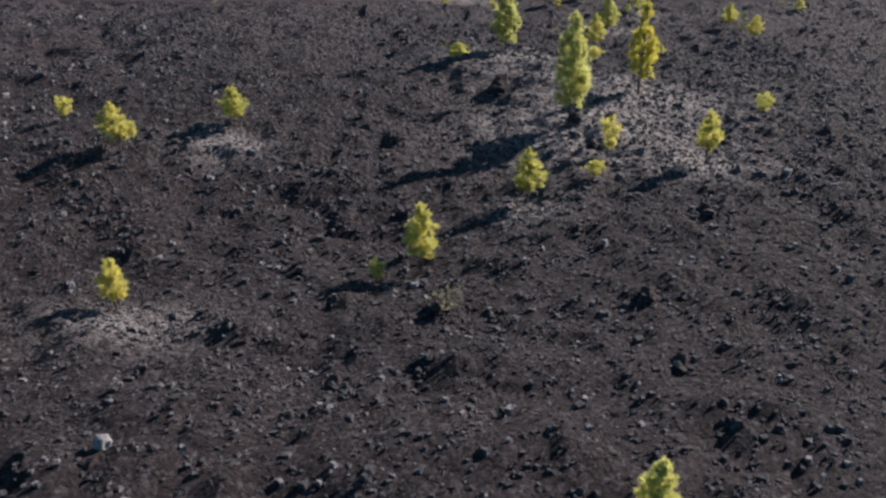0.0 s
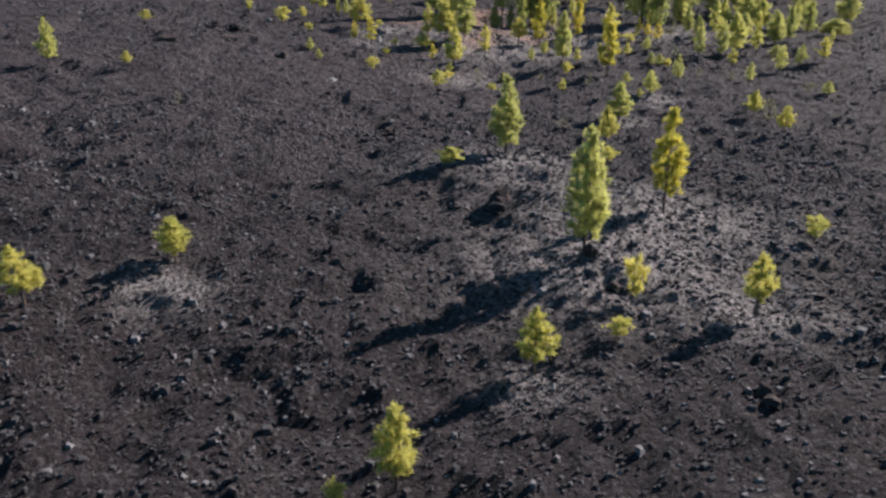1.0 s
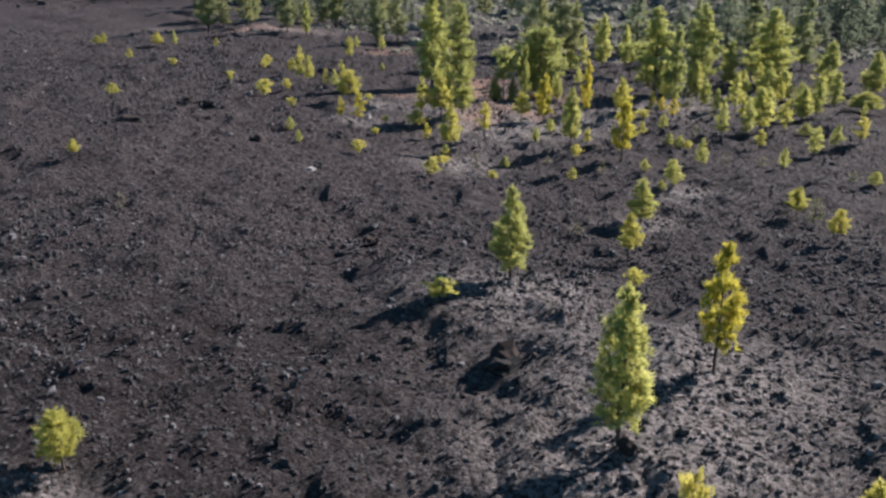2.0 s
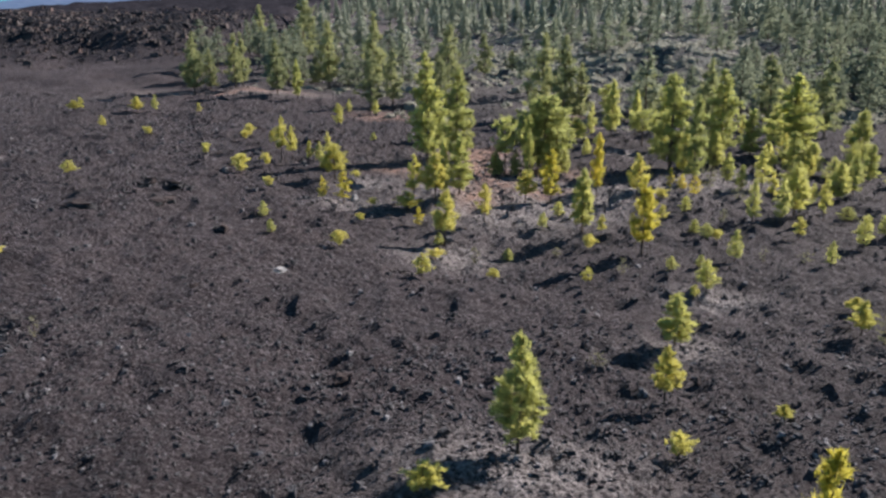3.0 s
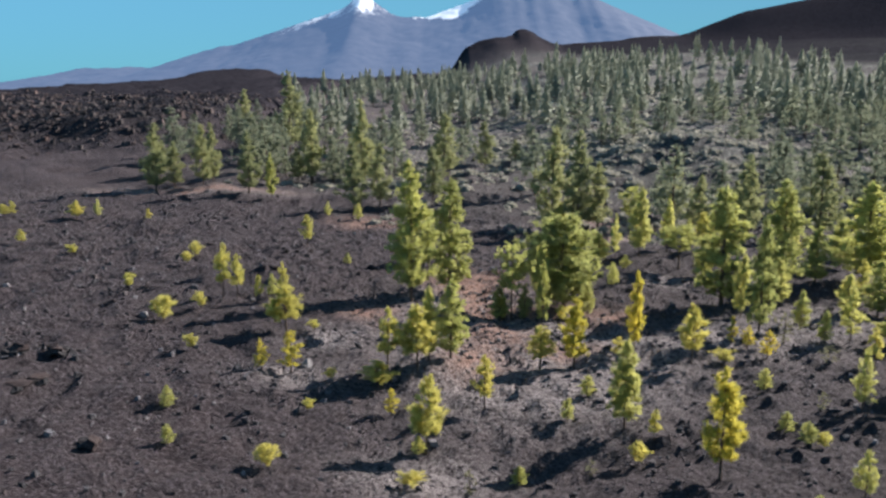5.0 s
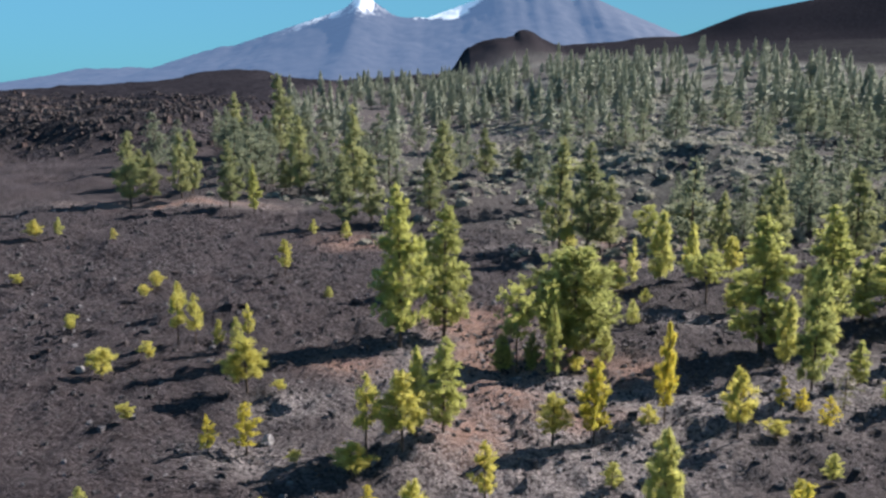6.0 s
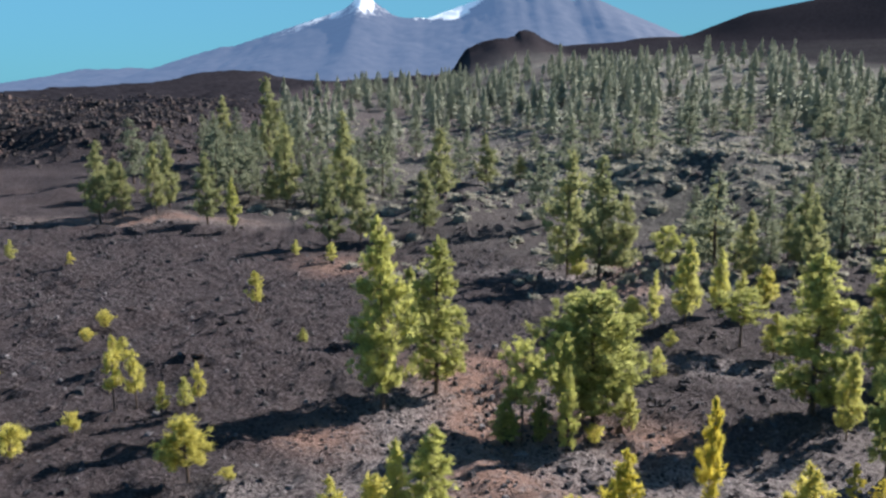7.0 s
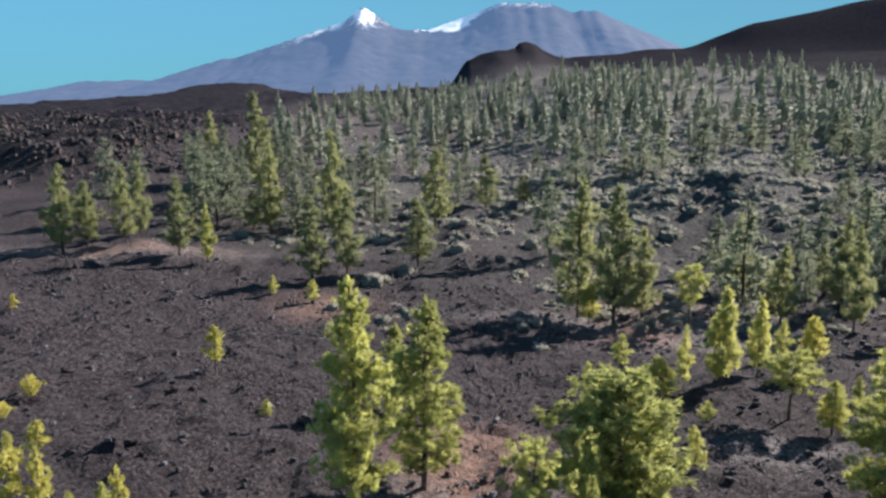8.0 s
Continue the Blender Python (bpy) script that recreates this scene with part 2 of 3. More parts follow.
def ground_height(x, y):
    x, y = np.asarray(x, float), np.asarray(y, float)
    z = broad(x, y)
    near = step((190 - y) / 60) * step((70 - np.abs(x)) / 30)
    z = z + near * (0.6 * (lattice(x, y, 5.5, 1) - 0.5) + 0.5 * (lattice(x, y, 2.1, 2) - 0.5))
    z = z + near * (0.34 * (lattice(x, y, 0.95, 4) - 0.5) + 0.26 * np.abs(lattice(x, y, 0.62, 9) - 0.5) + 0.7 * np.maximum(lattice(x, y, 0.8, 15) - 0.68, 0))
    wood = step((y - 125) / 40) * step((700 - y) / 200)
    z = z + wood * (1.9 * (lattice(x, y, 13, 6) - 0.5) + 1.3 * (lattice(x, y, 4.2, 8) - 0.5) + step((330 - y) / 80) * 0.9 * np.abs(lattice(x, y, 2.4, 16) - 0.5))
    flow = lava_zone(x, y)
    crag = np.abs(lattice(x, y, 7, 10) - 0.5) * 2
    z = z + flow * step((1200 - y) / 500) * (1.5 * (crag - 0.4) + 2.2 * (lattice(x, y, 2.6, 11) - 0.5) + 1.4 * (lattice(x, y, 19, 12) - 0.5))
    far = step((y - 500) / 300)
    z = z + 6 * (lattice(x, y, 12, 33) - 0.45) * step((x - 2) / 14) * swell(x, y, 45, 740, 42, 60)
    return z + far * (5 * (lattice(x, y, 60, 13) - 0.5) + 2.5 * (lattice(x, y, 24, 14) - 0.5))


# ---- the ground, one sheet out to the horizon ----
LITTER = [(3.4, 46.5, 3.6, 2.8), (9.0, 40.5, 6.0, 4.0), (6.0, 35.0, 5.0, 3.0), (3.2, 28.6, 1.3, 1.3), (10.8, 32.0, 2.2, 1.6), (-8.8, 33.0, 1.7, 1.3),
          (-9.0, 20.8, 2.2, 1.3), (11.5, 58.0, 1.8, 1.2), (1.5, 73.5, 3.2, 2.4), (-5.8, 83.2, 2.4, 1.8), (12.5, 90.0, 5.0, 4.0), (-30.0, 151.5, 14.0, 2.0),
          (9.0, 84.0, 5.0, 5.0), (-5.0, 88.5, 2.0, 1.5), (15.0, 65.0, 2.2, 1.6), (20.0, 128.0, 6.0, 6.0), (26.0, 96.0, 5.0, 4.0), (5.5, 91.0, 6.0, 8.0), (3.6, 91.0, 4.6, 8.5), (20.0, 91.0, 5.0, 3.0), (4.0, 99.0, 4.0, 4.0), (19.0, 105.5, 4.0, 1.5), (21.0, 132.0, 6.0, 4.0), (14.0, 131.0, 9.0, 1.6)]
GRIT = [(4.5, 104.3, 2.6, 2.2), (8.0, 98.0, 3.6, 1.8), (13.0, 96.0, 2.0, 2.0), (20.5, 134.0, 4.0, 3.0), (4.6, 98.5, 1.9, 5.0), (-3.0, 95.0, 2.0, 2.0), (5.0, 91.0, 2.4, 1.8), (3.6, 86.5, 2.0, 2.4), (8.5, 89.0, 2.6, 1.2), (4.0, 106.0, 3.0, 3.0), (17.0, 127.0, 3.0, 3.0), (-30.0, 152.0, 9.0, 1.2), (-6.5, 134.0, 3.5, 4.0)]
side = stretch(0, 30, 3200, 0.32, 1.046)
xs = np.array([-v for v in side[:0:-1]] + side)
ys = np.array([-v for v in stretch(0, 1, 900, 2.0, 1.3)[:0:-1]] + list(np.arange(0, 10, 1.0)) + list(np.arange(10, 70, 0.3)) + stretch(70, 128, 4900, 0.44, 1.021))
gx, gy = np.meshgrid(xs, ys)
gz = ground_height(gx, gy)
row, col = np.meshgrid(np.arange(len(ys) - 1), np.arange(len(xs) - 1), indexing="ij")
first = (row * len(xs) + col).ravel()
quads = np.stack([first, first + 1, first + len(xs) + 1, first + len(xs)], -1)
middle = np.stack([(gx[1:, 1:] + gx[:-1, :-1]) / 2, (gy[1:, 1:] + gy[:-1, :-1]) / 2], -1).reshape(-1, 2)
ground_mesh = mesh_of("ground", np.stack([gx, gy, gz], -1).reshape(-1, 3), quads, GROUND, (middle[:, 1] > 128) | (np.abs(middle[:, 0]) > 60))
with_value(ground_mesh, "litter", np.clip(sum(swell(gx, gy, *s) for s in LITTER), 0, 1).ravel())
with_value(ground_mesh, "grit", np.clip(sum(swell(gx, gy, *s) for s in GRIT), 0, 1).ravel())
far_flow = step((gx + 420) / 150) * step((40 - gx) / 60) * swell(0, gy, 0, 860, 1, 170)
# far hills take the lava tone for their shade and bluish haze
shaded_hill = step((gy - 575 + 1.6 * np.clip(gx - 60, 0, 130)) / 60) * step((gx - 55) / 50) + swell(gx, gy, 90, 760, 190, 110)
# the dell's dark spot puts bare lava and tree shade into one colour
with_value(ground_mesh, "lava", np.clip(lava_zone(gx, gy) + far_flow + 0.95 * shaded_hill + 0.85 * swell(gx, gy, 35, 165, 12, 10), 0, 1).ravel())
scrub = step((gy - 128 - 24 * step((4 - gx) / 30)) / 30) * step((gx + 44 + 0.04 * (gy - 200)) / 25) * step((700 - gy) / 150)
with_value(ground_mesh, "scrub", (scrub * (0.45 + 0.55 * step((gx - 2) / 30)) * (0.5 + 0.5 * step((lattice(gx, gy, 17, 27) - 0.36) / 0.22))).ravel())
with_value(ground_mesh, "near_tone", step((53 - gy + 10 * (lattice(gx, gy, 9, 35) - 0.5)) / 16).ravel())
with_value(ground_mesh, "far", step((gy - 160) / 240).ravel())
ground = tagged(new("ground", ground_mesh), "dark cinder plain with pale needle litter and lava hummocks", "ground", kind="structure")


# ---- the far volcano with its snow ----
def ridge(x):
    """The skyline: each summit falls away to its two sides."""
    peaks = ((-409, 374, 0.90, 0.66), (-500, 296, 0.325, 0.12), (-1060, 128, 0.285, 0.3), (-139, 264, 0.4, 0.4), (266, 393, 0.375, 0.3), (333, 393, 0.5, 0.3),
             (400, 394, 0.5, 0.3), (474, 386, 0.5, 0.39), (636, 357, 0.9, 0.6), (690, 357, 0.9, 0.40), (-1765, 20, 0.18, 0.12), (-1660, 22, 0.15, 0.15), (-1560, 25, 0.15, 0.06))
    return np.max([h - np.where(x < c, a * (c - x), b * (x - c)) for c, h, a, b in peaks], axis=0)


mx, mv = np.meshgrid(np.linspace(-3600, 3200, 420), np.linspace(0, 1, 64))
soft = sum(ridge(mx + k) for k in (-16, -8, 0, 8, 16)) / 5
fall = (1 - mv) ** 1.25
gully = np.abs(lattice(mx, mv * 420, 95, 2) - 0.5) + 0.5 * np.abs(lattice(mx + mv * 300, mv * 700, 44, 4) - 0.5)
mz = -115 + (np.maximum(soft, -110) + 115) * fall + (soft > -20) * (gully - 0.35) * 62 * np.sqrt(mv) * fall + 5 * (lattice(mx, mv * 900, 16, 6) - 0.5)
my = 4300 - 1500 * mv + 120 * (lattice(mx, mv * 500, 260, 7) - 0.5)
r, c = np.meshgrid(np.arange(63), np.arange(419), indexing="ij")
first = (r * 420 + c).ravel()
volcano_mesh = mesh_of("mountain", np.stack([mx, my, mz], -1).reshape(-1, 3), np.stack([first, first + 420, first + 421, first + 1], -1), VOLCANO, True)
below = soft - mz
tatter = lattice(mx, mz * 0.5, 15, 31) - 0.5
face = step((58 * step((mz - 240 - 46 * tatter) / 90) - np.abs(mx + 398 - 0.24 * (330 - mz))) / 16) * step((358 - mz - 40 * tatter) / 10)
shoulder = 0.66 * step((40 + 40 * tatter - below) / 26) * step((mx + 860) / 220) * step((-470 - mx) / 40)
saddle = step((12 + 58 * swell(mx, 0, 50, 0, 95, 1) + 26 * tatter - below) / 16) * step((mx + 190) / 90) * step((190 - mx) / 90)
summit = 0.5 * step((36 - below) / 24) * step((mx - 80) / 80) * step((540 - mx) / 90)
patches = 0.42 * step((mz - 225) / 60) * swell(mx, 0, -400, 0, 150, 1)
with_value(volcano_mesh, "snow", np.clip(face + shoulder + saddle + summit + patches, 0, 1).ravel())
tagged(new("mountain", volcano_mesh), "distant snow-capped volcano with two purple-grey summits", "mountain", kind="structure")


# ---- pines ----
def cone_crown(u):
    return 1.08 * np.minimum(1, (u + 0.12) / 0.30) ** 0.6 * (1 - u) ** 0.9 + 0.03


def egg_crown(u):
    return 1.04 * np.minimum(1, (u + 0.12) / 0.36) ** 0.6 * (1 - u) ** 0.75 + 0.03


def slim_crown(u):
    return 1.16 * np.minimum(1, (u + 0.16) / 0.42) ** 0.6 * (1 - u) ** 0.76 + 0.01


def dome_crown(u):
    return np.sqrt(np.clip(1 - ((u - 0.36) / 0.67) ** 2, 0.03, 1))


def round_crown(u):
    return np.sqrt(np.clip(1 - (2 * u - 0.95) ** 2 / 1.1, 0.02, 1))


def tufts_of(rng, where, out, blades, length, width):
    """Bunches of needles: long thin triangles that spread from each twig's end."""
    n = len(where)
    way = out[:, None, :] * 0.45 + np.array([0, 0, 0.45]) + rng.normal(0, 0.62, (n, blades, 3))
    way /= np.linalg.norm(way, axis=-1, keepdims=True)
    aside = np.cross(way, rng.normal(0, 1, (n, blades, 3)))
    aside /= np.linalg.norm(aside, axis=-1, keepdims=True)
    long = np.reshape(length, (-1, 1, 1)) * rng.uniform(0.6, 1.25, (n, blades, 1))
    root = where[:, None, :] + way * long * -0.25 + rng.normal(0, 0.16, (n, blades, 3)) * np.reshape(length, (-1, 1, 1))
    tri = np.stack([root - aside * width / 2, root + aside * width / 2, root + way * long], 2)
    return tri.reshape(-1, 3)


def tube(points, radii, sides):
    """A bent tapering stem, as triangles."""
    points, verts = np.asarray(points, float), []
    turn = np.arange(sides) * 2 * np.pi / sides
    way = points[-1] - points[0]
    way /= np.linalg.norm(way)
    a = np.cross(way, (0.31, 0.9, 0.2) if abs(way[0]) > 0.5 else (0.95, 0.2, 0.1))
    a /= np.linalg.norm(a)
    b = np.cross(way, a)
    for p, r in zip(points, radii):
        verts.append(p + r * (np.cos(turn)[:, None] * a + np.sin(turn)[:, None] * b))
    verts, faces = np.concatenate(verts), []
    for i in range(len(points) - 1):
        for j in range(sides):
            p, q = i * sides + j, i * sides + (j + 1) % sides
            faces += [(p, q, q + sides), (p, q + sides, p + sides)]
    return verts, faces


def pine_meshes(seed, tall, half, clear, whorls, branches, tufts, blades, length, width, leaf, shape=cone_crown, stem=0.012, gaps=0.12, lean=0.02, limbs=True, ragged=0.28, least=0.62):
    """The trunk with its limbs, and the crown, of one pine at its own size."""
    rng = np.random.RandomState(seed)
    drift = np.cumsum(rng.normal(0, lean * tall, (9, 2)) * np.linspace(0, 0.5, 9)[:, None], axis=0)
    levels = np.linspace(0, 0.97, 9)
    spine = np.column_stack([drift, levels * tall])
    verts, faces = tube(spine, stem * tall * (1.15 - levels) + 0.006, 7)
    all_v, all_f, count = [verts], [np.array(faces)], len(verts)
    where, out, full = [], [], []
    for w in range(whorls):
        u = (w + rng.uniform(-0.35, 0.35)) / (whorls - 0.5)
        u = min(max(u, 0), 0.985)
        z = (clear + (0.97 - clear) * u) * tall
        heart = np.array([np.interp(z / tall, levels, drift[:, 0]), np.interp(z / tall, levels, drift[:, 1]), z])
        lobes = 1 + ragged * np.sin(rng.uniform(0, 6.28) + np.arange(branches))
        for b in range(branches):
            if rng.rand() < gaps:
                continue
            angle = rng.uniform(0, 2 * np.pi) + b * 2 * np.pi / branches
            reach = half * shape(np.array(u)) * rng.uniform(least, 1.08) * lobes[b] + 0.02 * half
            side_way = np.array([np.cos(angle), np.sin(angle), 0.0])
            rise = rng.uniform(0.1, 0.55) * (1 - 0.5 * u)
            tip = heart + side_way * reach + np.array([0, 0, rise * reach])
            if reach > 0.25 * half and limbs and (tall > 2 or b % 2):
                v, f = tube([heart, heart + (tip - heart) * 0.85], [0.0042 * tall * (1.1 - u) + 0.004, 0.004], 3)
                all_v.append(v), all_f.append(np.array(f) + count)
                count += len(v)
            for k in range(max(1, round(tufts * (0.35 + 0.65 * reach / half)))):
                s = (1.0, 0.74, 0.46)[min(2, int(3 * rng.rand() ** 1.4))] + rng.normal(0, 0.05)
                where.append(heart + (tip - heart) * s + rng.normal(0, 0.075 * half + 0.015, 3))
                out.append(side_way * (0.5 + 0.5 * s))
                full.append(0.5 + 0.5 * min(1.0, reach / (0.55 * half)))
    for k in range(3):
        where.append(spine[-1] + np.array([0, 0, 0.01 * tall * k]))
        out.append(np.array([0, 0, 1.6]))
        full.append(0.42)
    leaves = tufts_of(rng, np.array(where), np.array(out), blades, length * np.array(full), width)
    return (mesh_of("trunk", np.concatenate(all_v), np.concatenate(all_f), BARK), mesh_of("crown", leaves, np.arange(len(leaves)).reshape(-1, 3), leaf))


KINDS = {
    "yellow": (2.5, 0.56, [pine_meshes(s, 2.5, 0.56, 0.28, 12, 6, 6, 13, 0.22, 0.031, YELLOW, egg_crown, gaps=0.16, ragged=0.28, least=0.7) for s in (1, 2, 3, 4)], "young pine with yellow sunlit needles on black cinders"),
    "amber": (3.4, 0.62, [pine_meshes(s, 3.4, 0.62, 0.2, 14, 6, 6, 14, 0.23, 0.033, AMBER, slim_crown, gaps=0.12, lean=0.015, ragged=0.16, least=0.74) for s in (5, 6, 7)], "young pine with sparse amber-yellow needles on cinders"),
    "lime": (4.2, 0.78, [pine_meshes(s, 4.2, 0.78, 0.15, 24, 7, 6, 13, 0.25, 0.036, LIME, slim_crown, ragged=0.14, gaps=0.1, least=0.78) for s in (8, 9, 10, 11)], "slender young pine with bright lime-green needles"),
    "sapling": (1.1, 0.40, [pine_meshes(s, 1.1, 0.40, 0.28, 7, 6, 4, 11, 0.19, 0.03, YELLOW, round_crown, 0.016) for s in (12, 13, 14)], "small bushy pine sapling, yellow-green, in cinders"),
    "dry": (1.1, 0.36, [pine_meshes(s, 1.1, 0.36, 0.1, 6, 5, 2, 6, 0.17, 0.03, DRY, round_crown, 0.016, 0.25) for s in (15, 16)], "pale half-dry seedling among black stones"),
    "green": (7.0, 1.35, [pine_meshes(s, 7.0, 1.35, 0.12, 19, 7, 9, 15, 0.34, 0.052, GREEN, egg_crown, gaps=0.1, ragged=0.28, lean=0.012) for s in (17, 18, 19, 20)], "mature conical pine with dark green needles"),
    "tall": (9.5, 1.7, [pine_meshes(s, 9.5, 1.7, 0.11, 21, 8, 12, 17, 0.33, 0.05, GREEN, egg_crown, gaps=0.1, ragged=0.3, lean=0.012) for s in (21, 22, 23, 24)], "tall full-grown pine with shaggy green crown"),
    "grey": (7.5, 1.5, [pine_meshes(s, 7.5, 1.5, 0.13, 16, 7, 10, 11, 0.40, 0.066, OLIVE, gaps=0.2, ragged=0.4) for s in (41, 42, 43, 44)], "mature pine with dull grey-green needles on lava ground"),
    "wood": (7.0, 1.45, [pine_meshes(s, 7.0, 1.45, 0.12, 15, 6, 4, 6, 0.50, 0.13, WOOD, limbs=False) for s in (31, 32, 33, 34, 35, 36)], "pine of the wood with shaggy haze-tinted grey-green crown"),
    "airy": (7.0, 1.5, [pine_meshes(s, 7.0, 1.5, 0.44, 11, 7, 9, 16, 0.33, 0.05, GREEN, dome_crown, gaps=0.14, ragged=0.35, lean=0.014) for s in (51, 52, 53)], "thin-stemmed young pine with an open lime-tipped crown"),
    "broad": (7.2, 1.7, [pine_meshes(s, 7.2, 1.7, 0.12, 18, 10, 14, 18, 0.32, 0.048, GREEN, dome_crown, gaps=0.06) for s in (25,)], "broad rounded pine with dense green crown"),
}
LIGHT = {
    "yellow": [pine_meshes(s, 2.5, 0.56, 0.28, 10, 6, 4, 8, 0.24, 0.052, YELLOW, egg_crown, gaps=0.16, ragged=0.3, least=0.66) for s in (1, 2, 3, 4)],
    "amber": [pine_meshes(s, 3.4, 0.62, 0.2, 12, 6, 4, 9, 0.25, 0.054, AMBER, slim_crown, gaps=0.24, lean=0.02, ragged=0.26, least=0.66) for s in (5, 6, 7)],
    "lime": [pine_meshes(s, 4.2, 0.78, 0.15, 17, 6, 5, 8, 0.29, 0.062, LIME, slim_crown, ragged=0.24, gaps=0.14, least=0.7) for s in (8, 9, 10, 11)],
}
PLANTED = []
turns = random.Random(5)


def plant(kind, x, y, tall, wide, label="", group="pines on the cinder plain"):
    """One pine: an empty at its foot, with trunk and crown."""
    own_tall, own_half, meshes, words = KINDS[kind]
    meshes = LIGHT[kind] if kind in LIGHT and y > 64 and tall < 4 and wide < 1.5 else meshes
    trunk_mesh, crown_mesh = meshes[len(PLANTED) % len(meshes)]
    PLANTED.append((x, y, wide))
    tree = new("pine_sapling" if kind in ("sapling", "dry") else "pine_tree")
    across = wide / (2 * own_half) * (0.96 if tall < 4 else 1.06 if kind == "tall" else 1.08)
    tree.matrix_world = pose(x, y, float(ground_height(x, y)) - 0.03, 0, 0, turns.uniform(0, 360)) @ Matrix.Diagonal((across, across, tall / own_tall, 1))
    for name, mesh in (("trunk", trunk_mesh), ("crown", crown_mesh)):
        new(name, mesh).parent = tree
    return tagged(tree, label or words, "tree", group)


plant("yellow", -12.52, 31.27, 2.07, 1.35)
plant("yellow", -8.78, 34.57, 1.74, 1.28)
plant("yellow", -0.68, 24.66, 2.50, 1.18)
plant("yellow", 3.17, 29.54, 2.17, 1.19)
plant("yellow", 10.52, 32.03, 2.29, 1.07)
plant("sapling", 14.89, 38.27, 1.13, 0.72)
plant("sapling", 6.78, 33.18, 1.72, 0.64)
plant("sapling", 5.86, 30.65, 0.73, 0.69)
plant("lime", 5.55, 35.95, 4.75, 1.42)
plant("amber", 9.50, 40.50, 4.45, 1.18)
plant("lime", 3.47, 47.29, 3.95, 1.45)
plant("sapling", 0.73, 44.83, 0.93, 1.03)
plant("sapling", -15.53, 33.79, 0.96, 0.79)
plant("yellow", -9.74, 21.87, 1.76, 0.96)
plant("sapling", -2.12, 24.02, 0.85, 0.47)
plant("lime", 3.98, 11.87, 2.00, 0.89)
plant("sapling", 8.63, 48.36, 0.87, 0.78)
plant("lime", 11.11, 58.38, 2.41, 1.43)
plant("yellow", 13.82, 65.01, 0.74, 0.66)
plant("yellow", 9.40, 53.20, 2.19, 1.11)
plant("dry", 22.04, 71.44, 0.75, 0.71)
plant("lime", 23.20, 70.77, 1.48, 0.70)
plant("yellow", 23.56, 76.38, 1.51, 1.05)
plant("dry", 3.06, 72.71, 1.03, 0.73)
plant("dry", 7.34, 55.73, 0.58, 0.70)
plant("yellow", 0.07, 69.00, 1.52, 1.03)
plant("sapling", 0.76, 73.05, 0.67, 1.01)
plant("lime", 0.94, 76.09, 0.92, 0.60)
plant("yellow", 1.29, 76.19, 3.60, 1.62)
plant("amber", -0.45, 79.79, 1.39, 0.76)
plant("yellow", -1.31, 82.60, 1.47, 1.60)
plant("yellow", 3.99, 80.57, 2.72, 1.25)
plant("amber", 9.19, 86.68, 4.12, 1.28)
plant("lime", 9.18, 82.15, 1.14, 0.86)
plant("lime", 7.79, 79.12, 1.22, 0.70)
plant("lime", 10.26, 78.36, 4.33, 1.36)
plant("yellow", 11.14, 76.52, 1.44, 0.71)
plant("sapling", 10.23, 75.28, 0.99, 0.69)
plant("amber", 13.04, 73.34, 4.73, 1.42)
plant("lime", 17.47, 77.92, 1.04, 0.73)
plant("lime", 17.78, 76.36, 1.06, 0.92)
plant("sapling", 18.36, 76.10, 0.75, 0.54)
plant("dry", 19.82, 79.69, 0.99, 0.53)
plant("lime", 18.11, 71.86, 1.94, 0.87)
plant("lime", 13.70, 69.04, 0.84, 0.63)
plant("lime", 15.65, 70.28, 0.75, 0.60)
plant("lime", 14.76, 66.16, 1.76, 1.10)
plant("yellow", 8.91, 67.95, 1.06, 0.65)
plant("dry", 10.87, 68.43, 1.00, 0.57)
plant("dry", 19.45, 71.04, 0.84, 0.52)
plant("lime", 29.17, 97.45, 2.68, 1.54)
plant("lime", 21.96, 80.21, 3.15, 1.00)
plant("lime", 23.87, 80.28, 3.16, 1.18)
plant("green", 31.92, 98.79, 4.14, 2.07)
plant("dry", 21.99, 89.98, 1.93, 1.22)
plant("green", 24.75, 90.80, 2.08, 0.95)
plant("dry", 23.21, 86.76, 1.06, 0.88)
plant("lime", 29.08, 90.81, 2.34, 2.04)
plant("dry", 8.23, 75.17, 0.68, 0.53)
plant("lime", 5.15, 74.25, 0.86, 0.73)
plant("yellow", 4.05, 69.83, 0.72, 0.92)
plant("yellow", -44.36, 130.45, 1.38, 1.50)
plant("yellow", -43.83, 131.03, 1.76, 1.13)
plant("yellow", -36.03, 128.81, 1.97, 1.59)
plant("lime", -34.10, 129.71, 1.99, 0.86)
plant("yellow", -34.59, 114.21, 1.41, 0.83)
plant("sapling", -28.66, 110.52, 0.85, 0.89)
plant("sapling", -18.11, 109.45, 1.28, 0.87)
plant("yellow", -12.55, 96.35, 3.66, 1.19)
plant("yellow", -11.72, 96.90, 2.95, 0.95)
plant("yellow", -10.03, 95.56, 1.85, 0.75)
plant("lime", -9.42, 96.88, 1.66, 0.77)
plant("yellow", -8.62, 96.46, 2.44, 0.76)
plant("yellow", -7.23, 89.94, 2.85, 2.10)
plant("amber", -5.90, 83.95, 2.32, 1.18)
plant("amber", -7.24, 83.00, 1.77, 0.74)
plant("sapling", -3.73, 82.98, 0.60, 0.55)
plant("sapling", -5.56, 89.61, 0.63, 0.60)
plant("sapling", -11.57, 85.53, 0.84, 0.64)
plant("sapling", -14.88, 91.35, 1.61, 1.25)
plant("sapling", -13.27, 93.51, 1.12, 0.72)
plant("sapling", -19.65, 98.80, 1.04, 0.86)
plant("sapling", -17.77, 105.90, 0.94, 0.68)
